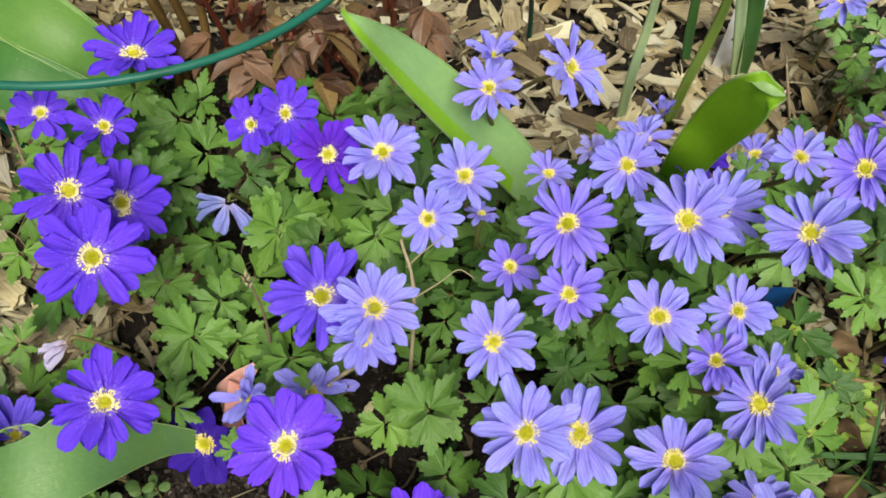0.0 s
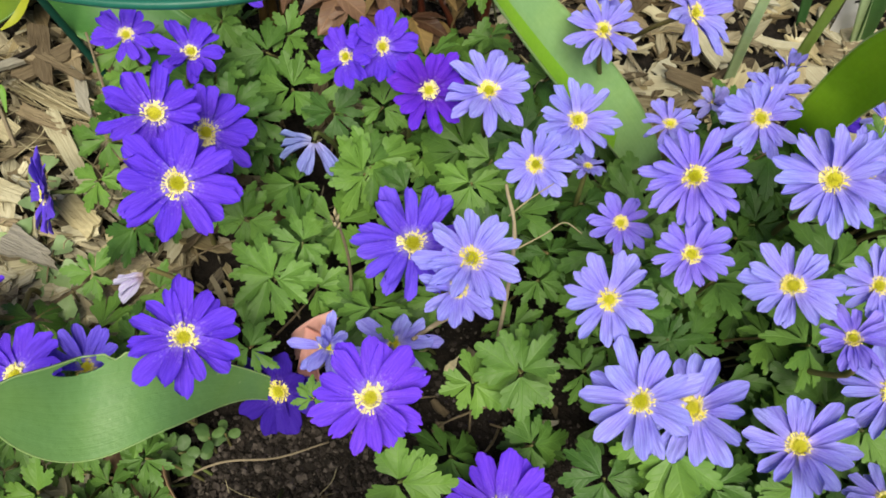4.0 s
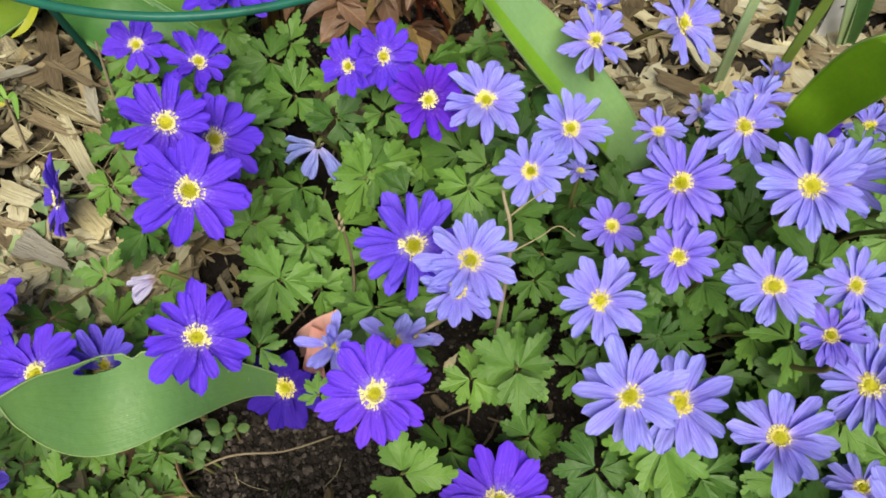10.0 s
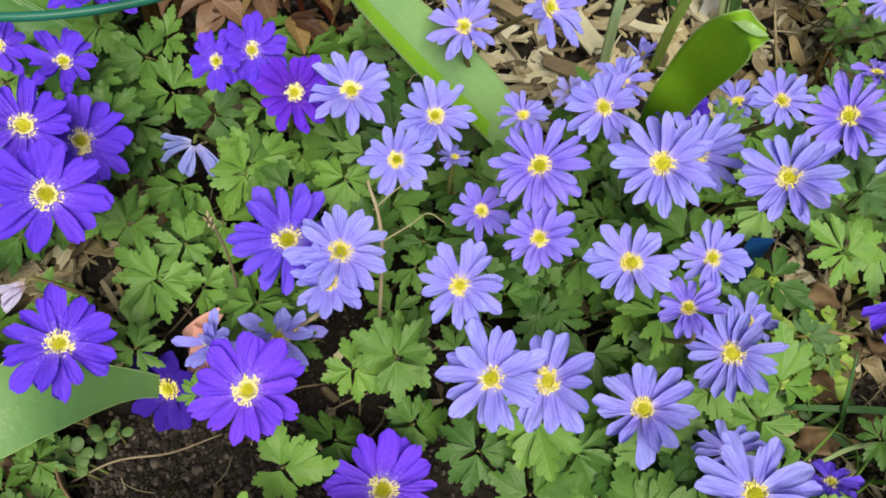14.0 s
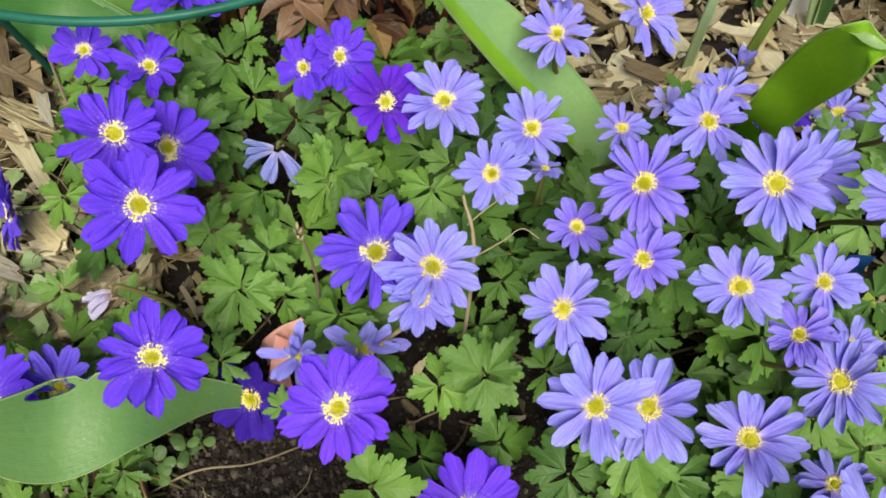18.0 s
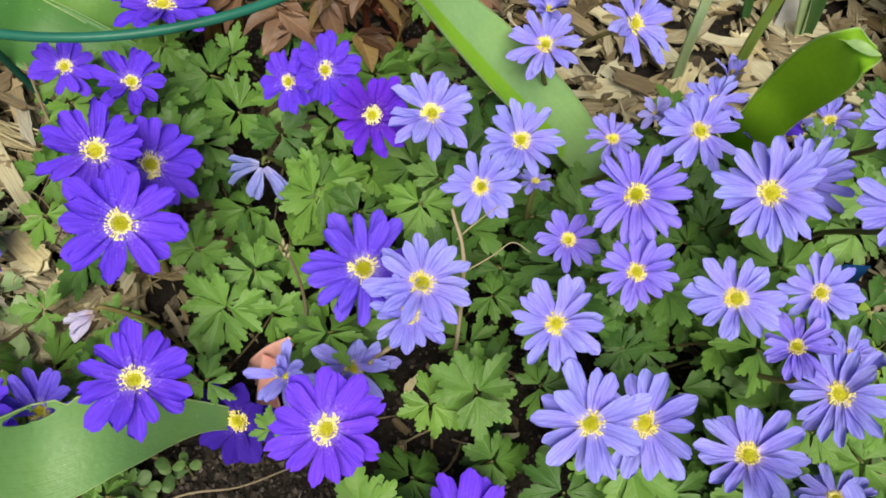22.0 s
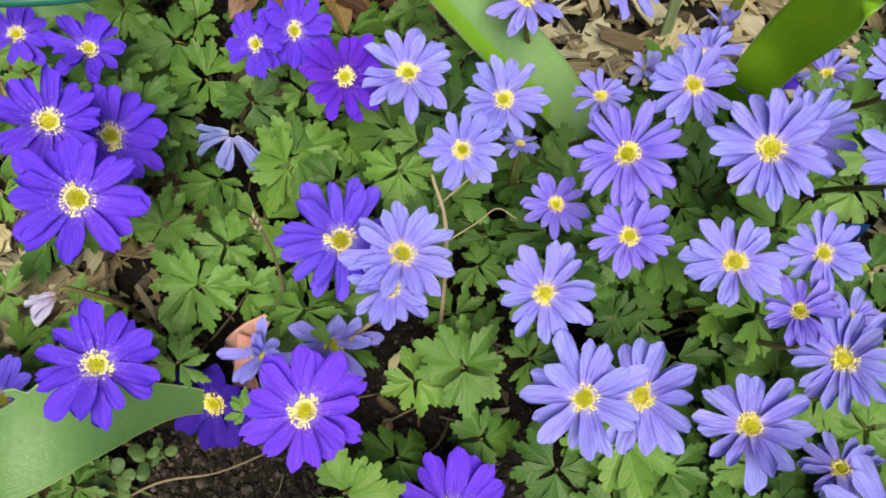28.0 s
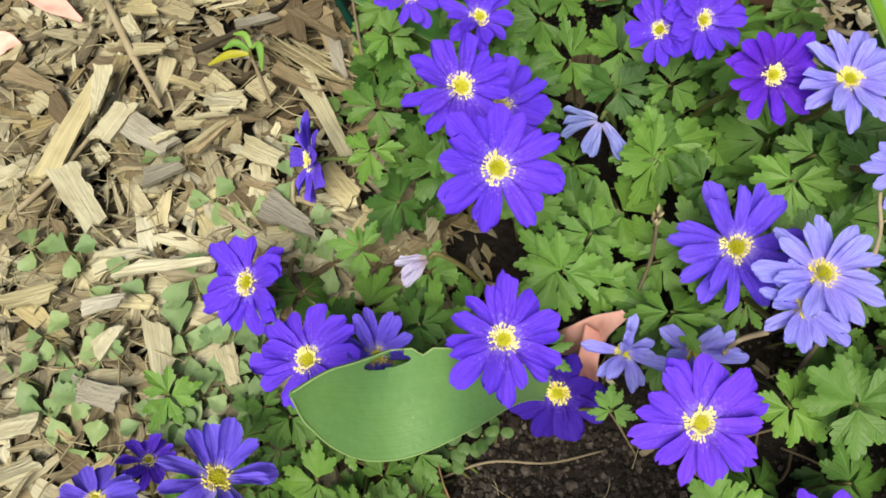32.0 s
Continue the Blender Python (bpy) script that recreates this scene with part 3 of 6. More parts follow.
anemone((-0.008, 0.141, 0.091), (0.02, -0.16, 0.99), 0.0159, 12, "light")
anemone((-0.031, 0.140, 0.041), (0.38, -0.56, 0.72), 0.0225, 7, "light", cup=46, slim=0.62)
anemone((-0.056, 0.131, 0.047), (0.15, -0.42, 0.88), 0.0165, 8, "light", cup=44, foot=(-0.058, 0.142, 0.0), slim=0.68)
# low bloom under its neighbours, shade painted into its petals
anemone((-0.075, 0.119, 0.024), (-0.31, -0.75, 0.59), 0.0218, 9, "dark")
anemone((0.020, 0.078, 0.040), (-0.01, -0.13, 0.99), 0.0241, 14, "plum")
anemone((0.135, 0.064, 0.120), (-0.24, -0.00, 0.97), 0.0202, 13, "light")
anemone((0.152, 0.096, 0.067), (-0.37, 0.10, 0.92), 0.0145, 12, "light")
anemone((0.200, 0.093, 0.050), (-0.11, 0.45, 0.89), 0.0124, 11, "blue")
anemone((0.231, 0.228, 0.104), (-0.49, -0.42, 0.77), 0.0150, 14, "light")
anemone((0.243, 0.290, 0.085), (-0.21, 0.33, 0.92), 0.0138, 13, "lilac")
anemone((0.260, 0.339, 0.090), (-0.44, -0.05, 0.90), 0.0164, 13, "light")
anemone((0.290, 0.324, 0.090), (-0.61, -0.34, 0.72), 0.0162, 13, "light")
anemone((0.143, 0.256, 0.083), (-0.42, -0.06, 0.91), 0.0140, 11, "deep")
anemone((-0.201, 0.124, 0.043), (-0.34, -0.40, 0.85), 0.0217, 11, "deep")
anemone((-0.201, 0.192, 0.033), (-0.84, -0.46, 0.29), 0.0214, 9, "blue", cup=6)
anemone((-0.162, 0.093, 0.062), (-0.22, -0.15, 0.96), 0.0204, 11, "deep")
anemone((-0.141, 0.102, 0.058), (0.02, 0.05, 0.99), 0.0175, 8, "mid", cup=30, slim=0.62)
anemone((-0.217, 0.052, 0.025), (-0.02, 0.42, 0.91), 0.0118, 10, "deep")
anemone((-0.178, 0.047, 0.060), (0.28, 0.30, 0.91), 0.0215, 9, "mid", slim=0.72)
anemone((-0.218, 0.031, 0.050), (0.06, 0.34, 0.94), 0.0150, 10, "mid")
anemone((0.037, 0.212, 0.084), (0.01, 0.12, 0.99), 0.0078, 11, "light")
anemone((0.245, 0.396, 0.080), (-0.47, -0.32, 0.82), 0.0172, 13, "light")
anemone((0.085, 0.242, 0.100), (0.10, -0.45, 0.88), 0.0105, 10, "faint", cup=48)
anemone((0.162, 0.150, 0.075), (-0.05, 0.06, 1.00), 0.0133, 11, "light")

# ---------------------------------------------------------------- ground
SOIL_PATCHES = ((-0.062, 0.080, 0.062, 0.030), (-0.075, 0.352, 0.085, 0.045), (0.255, 0.125, 0.05, 0.04), (0.06, 0.055, 0.09, 0.02))


def in_patch(x, y, grow=1.0):
    return any(((x - cx) / (rx * grow)) ** 2 + ((y - cy) / (ry * grow)) ** 2 < 1 for cx, cy, rx, ry in SOIL_PATCHES)


def ground_height(x, y):
    return 0.005 * noise.noise((x * 9, y * 9, 0)) + 0.003 * noise.noise((x * 40, y * 40, 2)) - 0.003


def ground_mesh():
    near = [i * 0.01 - 0.8 for i in range(161)]
    # finer near the flowers, coarser towards the horizon
    xs = [-200, -20, -3, -1.2] + near + [1.2, 3, 20, 200]
    ys = [-200, -20, -3, -1.2] + near + [1.2, 3, 20, 200]
    ys = [v + 0.2 for v in ys]
    verts = [(x, y, ground_height(x, y) if abs(x) < 0.9 and abs(y - 0.2) < 0.9 else -0.003) for y in ys for x in xs]
    n = len(xs)
    faces = [(j * n + i, j * n + i + 1, (j + 1) * n + i + 1, (j + 1) * n + i) for j in range(len(ys) - 1) for i in range(n - 1)]
    return mesh_of("ground", verts, faces, SOIL)


ground = tagged(new("ground", ground_mesh()), "dark crumbly garden soil under wood chip mulch", "ground", kind="structure")


def chip_verts(rnd, length, width, thick):
    """A split splinter of wood: ragged ends, uneven sides, a little bent."""
    n = 5
    top, low = [], []
    bend, twist, slant = rnd.uniform(-0.09, 0.09), rnd.uniform(-0.5, 0.5), rnd.uniform(-0.35, 0.35)
    sway = rnd.uniform(-0.25, 0.25)
    fade = rnd.uniform(0.0, 0.6)
    tips = (0.08, 0.7) if width < 0.35 * length else (0.45, 0.9)
    for i in range(n + 1):
        s = i / n - 0.5
        z = bend * length * (4 * s * s - 0.5)
        for k in (-1, 1):
            w = rnd.uniform(0.6, 1.0) * (1 - fade * (s + 0.5) ** 2) * (rnd.uniform(*tips) if i in (0, n) else rnd.uniform(0.7, 1.0) if i in (1, n - 1) else 1.0)
            y = k * w * width / 2 + sway * width * (4 * s * s)
            x = s * length + k * slant * width * (1 if i in (0, n) else 0.3) + rnd.uniform(-0.05, 0.05) * length
            h = z + y * twist * s + rnd.uniform(-0.03, 0.03) * width
            top.append((x, y, h + thick / 2))
            low.append((x + rnd.uniform(-0.03, 0.03) * length, y * 0.92, h - thick / 2))
    verts = top + low
    o = len(top)
    faces = []
    for i in range(n):
        a = 2 * i
        faces += [(a, a + 2, a + 3, a + 1), (o + a, o + a + 1, o + a + 3, o + a + 2), (a, o + a, o + a + 2, a + 2), (a + 1, a + 3, o + a + 3, o + a + 1)]
    faces += [(0, 1, o + 1, o), (2 * n, o + 2 * n, o + 2 * n + 1, 2 * n + 1)]
    return verts, faces


def slab_verts(rnd, length, width, thick):
    """A split slab: long straight grain, frayed ends, edges broken in steps."""
    n, rows_across = 10, 5
    bend, twist, fray = rnd.uniform(-0.04, 0.04), rnd.uniform(-0.3, 0.3), rnd.uniform(0.05, 0.14)
    slants = rnd.uniform(-0.25, 0.25), rnd.uniform(-0.25, 0.25)
    ends = [tuple(rnd.uniform(0, fray) + abs(w) * (0.5 + math.copysign(0.5, w) * (j / rows_across * 2 - 1)) for w in slants) for j in range(rows_across + 1)]
    taper = rnd.choice((0.0, 0.1, 0.3, 0.6))
    left, right = rnd.uniform(0.8, 1.0), rnd.uniform(0.8, 1.0)
    top, low = [], []
    for i in range(n + 1):
        s = i / n
        if rnd.random() < 0.25:
            left, right = rnd.uniform(0.65, 1.0), rnd.uniform(0.65, 1.0)
        for j in range(rows_across + 1):
            v = j / rows_across * 2 - 1
            e0, e1 = ends[j]
            x = (e0 + s * (1 - e0 - e1) - 0.5) * length
            y = v * width / 2 * (left if v < 0 else right) * (1 - taper * s)
            z = bend * length * (4 * (s - 0.5) ** 2 - 0.5) + twist * y * (s - 0.5) + rnd.uniform(-0.10, 0.10) * thick
            top.append((x, y, z + thick / 2))
            low.append((x, y * 0.95, z - thick / 2))
    o, r = len(top), rows_across + 1
    faces = []
    for i in range(n):
        for j in range(rows_across):
            a = i * r + j
            faces += [(a, a + r, a + r + 1, a + 1), (o + a, o + a + 1, o + a + r + 1, o + a + r)]
        a, b = i * r, i * r + rows_across
        faces += [(a, o + a, o + a + r, a + r), (b, b + r, o + b + r, o + b)]
    for j in range(rows_across):
        a, b = j, n * r + j
        faces += [(a, a + 1, o + a + 1, o + a), (b, o + b, o + b + 1, b + 1)]
    return top + low, faces


def chip_pose(rnd, x, y, up):
    return pose(x, y, ground_height(x, y) + up, rnd.gauss(0, 17), rnd.gauss(0, 13), rnd.uniform(0, 360))


def chip_share(x, y):
    """How thickly the mulch lies at a place."""
    if in_patch(x, y, 1.05):
        return 0.15 if x > 0.18 else 0.03
    if -0.36 < x < -0.15 and 0.19 < y < 0.37:
        return 0.42
    if -0.115 < x < 0.22 and -0.01 < y < 0.28:
        return 0.12
    return 1.0


crnd = random.Random(21)
CHIP_SHAPES = []
for k in range(16):
    size = crnd.uniform(0.6, 1.4)
    CHIP_SHAPES.append(mesh_of("wood_chip", *slab_verts(crnd, 0.026 * size, crnd.uniform(0.003, 0.011) * size, crnd.uniform(0.0010, 0.0020)), CHIP, False))
for k in range(10):
    long = crnd.uniform(0.018, 0.034)
    CHIP_SHAPES.append(mesh_of("wood_chip", *slab_verts(crnd, long, long * crnd.uniform(0.30, 0.62), crnd.uniform(0.0010, 0.0018)), CHIP_PALE, False))
BARK_SHAPES = []
for k in range(8):
    long = crnd.uniform(0.016, 0.036)
    BARK_SHAPES.append(mesh_of("wood_chip", *slab_verts(crnd, long, long * crnd.uniform(0.15, 0.5), crnd.uniform(0.0015, 0.003)), BARK, False))
def brown_share(x, y):
    """The share of brown bark and twigs among the chips, larger behind the flowers."""
    return min(0.9, max(0.08, 0.08 + (y - 0.15) * 9.0)) * min(1.0, max(0.15, (x + 0.335) / 0.07)) if x < -0.08 else 0.5


LOOSE = {False: ([], [], []), True: ([], [], [])}
count = 0
while count < 26000:
    if count < 21500:
        x, y = crnd.uniform(-0.8, 0.75) if crnd.random() < 0.75 else crnd.uniform(-0.45, -0.15), crnd.uniform(-0.2, 0.85)
        rim = max(abs(x + 0.03) / 0.78, abs(y - 0.31) / 0.53)
        if rim > 0.6 and crnd.random() > (max(0.0, 1.0 - rim) / 0.4) ** 1.5:
            continue
    else:
        x, y = crnd.gauss(0.0, 0.75), crnd.gauss(0.3, 0.65)
        if math.hypot(x, y - 0.3) > 1.9 or (-0.5 < x < 0.5 and 0.0 < y < 0.6):
            continue
    if crnd.random() > chip_share(x, y):
        continue
    count += 1
    far_out = 1.0 if count < 21500 else 2.0
    long = far_out * crnd.choice((0.005, 0.008, 0.011, 0.015, 0.02, 0.027)) * crnd.uniform(0.8, 1.25)
    if chip_share(x, y) < 0.2:
        long = min(long, 0.010)
    vs, fs = chip_verts(crnd, long, long * crnd.choice((0.08, 0.2, 0.35, 0.5, 0.7)), crnd.uniform(0.0008, 0.0022))
    m = chip_pose(crnd, x, y, crnd.uniform(0.0, 0.011))
    loose, loose_faces, grain_at = LOOSE[crnd.random() < brown_share(x, y)]
    o = len(loose)
    loose += [m @ Vector(v) for v in vs]
    shift = crnd.uniform(0, 5)
    grain_at += [(v[0] + shift, v[1] + v[2]) for v in vs]
    loose_faces += [tuple(i + o for i in f) for f in fs]
for brown, (loose, loose_faces, grain_at) in LOOSE.items():
    name = "bark_mulch" if brown else "wood_chip_mulch"
    mulch_mesh = mesh_of(name, loose, loose_faces, BROWN_CHIPS if brown else CHIPS, False)
    mulch_mesh.uv_layers.new(name="grain").data.foreach_set("uv", [c for f in loose_faces for i in f for c in grain_at[i]])
    tagged(new(name, mulch_mesh), "brown bark and twig pieces strewn over the soil" if brown else "pale weathered wood chips strewn over the soil", "mulch", kind="stuff")
bed = thing("wood_chip_bed", (0, 0, 0), "loose bed of pale straw-brown wood chips on the soil", "mulch", kind="structure")
count = 0
while count < 290:
    x, y = (crnd.uniform(-0.36, -0.14), crnd.uniform(0.03, 0.30)) if count < 190 else (crnd.uniform(-0.05, 0.36), crnd.uniform(0.27, 0.5))
    if in_patch(x, y):
        continue
    count += 1
    shape = crnd.choice(BARK_SHAPES) if x < -0.16 and y > 0.13 and crnd.random() < (0.85 if y > 0.24 and x > -0.27 else 0.4 if x > -0.28 and y > 0.21 else 0.1) else CHIP_SHAPES[crnd.randrange(16)] if crnd.random() < (0.6 if y < 0.26 else 0.75) else CHIP_SHAPES[16 + crnd.randrange(10)]
    part("wood_chip", shape, bed, chip_pose(crnd, x, y, crnd.uniform(0.008, 0.013)))

# crumbs of soil on the bare patches
crumbs, crumb_faces = [], []
srnd = random.Random(31)
for cx, cy, rx, ry in SOIL_PATCHES + ((0.03, 0.10, 0.13, 0.07),):
    for k in range(6000):
        a, q = srnd.uniform(0, 2 * math.pi), math.sqrt(srnd.random()) * 1.25
        x, y = cx + math.cos(a) * q * rx, cy + math.sin(a) * q * ry
        s = srnd.choice((0.0003, 0.0004, 0.0006, 0.0006, 0.0009, 0.0012, 0.0016)) * srnd.uniform(0.7, 1.4)
        vs, fs = blob((x, y, ground_height(x, y) + s * 0.5), Vector((srnd.uniform(-1, 1), srnd.uniform(-1, 1), srnd.uniform(0.2, 1))).normalized(), s * srnd.uniform(0.6, 1.1), s * srnd.uniform(0.7, 1.1), 6)
        vs = [v + Vector((srnd.uniform(-1, 1), srnd.uniform(-1, 1), srnd.uniform(-1, 1))) * s * 0.20 for v in vs]
        o = len(crumbs)
        crumbs += vs
        crumb_faces += [tuple(i + o for i in f) for f in fs]
tagged(new("soil_crumbs", mesh_of("soil_crumbs", crumbs, crumb_faces, CRUMB, False)), "dark crumbs of bare garden soil", "soil", kind="stuff")


# ---------------------------------------------------------------- anemone leaves
# half the outline of a lobe with rounded teeth: the place on the midrib, the place along it of the rim, and the rim's distance
LOBE = (
    (0.0, 0.0, 0.035), (0.16, 0.16, 0.075), (0.30, 0.31, 0.135), (0.42, 0.45, 0.215), (0.50, 0.57, 0.262), (0.55, 0.675, 0.272), (0.59, 0.695, 0.225), (0.63, 0.675, 0.165),
    (0.70, 0.775, 0.190), (0.76, 0.865, 0.195), (0.80, 0.885, 0.150), (0.85, 0.875, 0.098), (0.91, 0.955, 0.092), (0.96, 1.0, 0.060), (1.0, 1.02, 0.014))


def lobe(rnd, length, heading, drop, fold, base, slim=1.0):
    """One toothed lobe of a leaf, creased along its middle and a little crumpled."""
    verts, faces, veins = [], [], []
    wl, wr = rnd.uniform(0.85, 1.15), rnd.uniform(0.85, 1.15)
    curl, seed = rnd.uniform(-0.14, 0.14), rnd.uniform(0, 90)
    for x, e, w in LOBE:
        for v in (1.0, 0.5, 0.0, -0.5, -1.0):
            at = x + (e - x) * abs(v)
            y = curl * at * at + v * w * slim * (wl if v > 0 else wr)
            z = 0.10 * at - drop * at * at + fold * w * abs(v) ** 1.6 + 0.035 * noise.noise((at * 4.5, y * 6.0, seed))
            verts.append((at * length, y * length, z * length))
            veins += [(at, v * w)]
    for i in range(len(LOBE) - 1):
        for j in range(4):
            a = 5 * i + j
            faces.append((a, a + 1, a + 6, a + 5))
    t = Matrix.Translation(base) @ pose(0, 0, 0, rnd.uniform(-7, 7), rnd.uniform(-6, 6), heading)
    return [t @ Vector(v) for v in verts], faces, veins


def leaf_shape(rnd, fine=True):
    """Three wedge-shaped leaflets, each cut into three toothed lobes, more deeply in a fine leaf."""
    verts, faces, veins = [], [], []
    for heading, size in ((rnd.uniform(-8, 8), 1.0), (rnd.uniform(92, 124), rnd.uniform(0.82, 0.98)), (-rnd.uniform(92, 124), rnd.uniform(0.82, 0.98))):
        t = pose(0, 0, 0, rnd.uniform(-16, 16), rnd.uniform(-16, 12), heading) @ pose(size * 0.06, 0, 0)
        drop, fold = rnd.uniform(0.02, 0.36), rnd.uniform(0.0, 0.35)
        for turn, long in ((0, 0.96), (rnd.uniform(34, 47), 0.84), (-rnd.uniform(34, 47), 0.84)):
            vs, fs, vv = lobe(rnd, size * long * rnd.uniform(0.88, 1.1), turn, drop, fold, (0.10 * size if turn == 0 else 0.04 * size, 0, 0.006 if turn == 0 else 0), rnd.uniform(0.76, 0.96) if fine else 1.05)
            o = len(verts)
            verts += [t @ v for v in vs]
            faces += [tuple(i + o for i in f) for f in fs]
            veins += vv
    return verts, faces, veins


def leaf_mesh(name, verts, faces, veins, material):
    me = mesh_of(name, verts, faces, material)
    me.uv_layers.new(name="veins").data.foreach_set("uv", [c for f in faces for i in f for c in veins[i]])
    return me


lrnd = random.Random(41)
LEAF_SHAPES = [leaf_mesh("leaf", *leaf_shape(lrnd, k < 16), LEAF) for k in range(22)]
BLUE_LEAF_SHAPES = [leaf_mesh("leaf", *leaf_shape(lrnd), BLUE_LEAF) for k in range(10)]


def leafy(x, y):
    """Where the anemones' foliage grows, thinner towards its rim."""
    if in_patch(x, y, 0.95):
        return 0.04
    if y > 0.275 and -0.01 < x < 0.20:
        return 0.0
    if y > 0.30 and x > 0.20:
        return 0.0 if y > 0.43 or (x < 0.250 and y > 0.31) else 0.1 if x < 0.262 and y > 0.33 else 0.5 if x > 0.235 else 0.2
    if -0.225 < x < -0.12 and 0.03 < y < 0.085:
        return 0.7
    if x < -0.205 or x > 0.36 or y < 0.035 or y > 0.345:
        return 0.0
    if x > 0.11 and y > 0.262:
        return 0.12
    if x < -0.165:
        return 0.15
    if x < -0.115:
        return 0.55
    if y > 0.285 and x < 0.14:
        return 0.05 if y > 0.305 else 0.3
    if y > 0.30:
        return 0.5
    if x > 0.19 and y < 0.17:
        return 0.15
    if y < 0.125:
        return 0.7
    if x > 0.20:
        return 1.0
    return 1.0


def covers_bloom(p, size):
    """Whether a leaf would lie over the open face of a flower."""
    for at, facing, r in BLOOMS:
        d = p - at
        s = d.dot(facing)
        if s > -0.004 and (d - facing * s).length < r * 0.9 + size * 0.75:
            return True
    return False


KEEP_CLEAR = [(Vector(p), r) for p, r in (
    ((0.21, 0.17, 0.022), 0.010), ((0.22, 0.159, 0.022), 0.010), ((0.234, 0.174, 0.022), 0.010), ((0.221, 0.183, 0.022), 0.010),
    ((-0.09, 0.11, 0.045), 0.010), ((-0.102, 0.098, 0.06), 0.015), ((-0.116, 0.09, 0.07), 0.017), ((-0.131, 0.08, 0.075), 0.018), ((-0.146, 0.073, 0.088), 0.012), ((-0.159, 0.09, 0.06), 0.02), ((-0.137, 0.1, 0.058), 0.015),
    ((0.051, 0.268, 0.058), 0.015), ((0.073, 0.267, 0.030), 0.012), ((0.037, 0.247, 0.090), 0.014), ((0.020, 0.256, 0.105), 0.014), ((-0.002, 0.263, 0.120), 0.012), ((0.137, 0.263, 0.090), 0.014), ((0.145, 0.262, 0.115), 0.014),
    ((-0.084, 0.217, 0.055), 0.016), ((-0.138, 0.143, 0.055), 0.014), ((-0.054, 0.162, 0.080), 0.009), ((0.012, 0.172, 0.090), 0.008), ((0.021, 0.170, 0.090), 0.008),
    ((-0.064, 0.138, 0.020), 0.012), ((-0.074, 0.110, 0.045), 0.016), ((-0.097, 0.084, 0.000), 0.012), ((-0.053, 0.096, 0.000), 0.014), ((0.185, 0.205, 0.050), 0.012), ((0.188, 0.21, 0.048), 0.014), ((-0.247, 0.263, 0.000), 0.03), ((0.251, 0.176, 0.050), 0.013), ((-0.226, 0.244, 0.014), 0.009), ((-0.212, 0.229, 0.014), 0.009), ((-0.198, 0.214, 0.014), 0.009), ((-0.191, 0.193, 0.014), 0.010), ((-0.206, 0.172, 0.012), 0.012))]
TO_EYE = Vector((0.0, -0.42, 0.9)).normalized()


def hides(p, size):
    """Whether a leaf would lie over one of the things that show freely between the leaves."""
    for c, r in KEEP_CLEAR:
        d = p - c
        s = d.dot(TO_EYE)
        if s > -0.016 and (d - TO_EYE * s).length < r + size * 0.7:
            return True
    return False


clumps = {}


def clump_at(x, y):
    key = (round(x / 0.085), round(y / 0.075))
    if key not in clumps:
        clumps[key] = thing("anemone_plant", (key[0] * 0.085, key[1] * 0.075, 0.0), "tuft of green deeply cut anemone leaves on thin stalks", "plant", "anemone leaf tufts")
    return clumps[key]


def leaf_on_stalk(p, size, facing, turn):
    tuft = clump_at(p.x, p.y)
    q = p - tuft.location
    shape = lrnd.choice(BLUE_LEAF_SHAPES) if p.x > 0.19 and lrnd.random() < 0.75 else LEAF_SHAPES[lrnd.randrange(16, 22) if p.y < 0.15 and p.x > -0.02 and lrnd.random() < 0.7 else lrnd.randrange(16)]
    part("leaf", shape, tuft, Matrix.Translation(q) @ frame_of(facing) @ pose(0, 0, 0, 0, 0, turn) @ Matrix.Diagonal((size, size, size, 1)))
    foot = Vector((q.x * 0.55 + lrnd.uniform(-0.006, 0.006), q.y * 0.55 + q.z * 0.4 + lrnd.uniform(-0.006, 0.006), -0.004))
    part("stalk", mesh_of("stalk", *tube([foot, foot.lerp(q, 0.5) + Vector((0, 0, 0.006)), q], 0.0008, 0.0006, 3, 4), STEM), tuft)


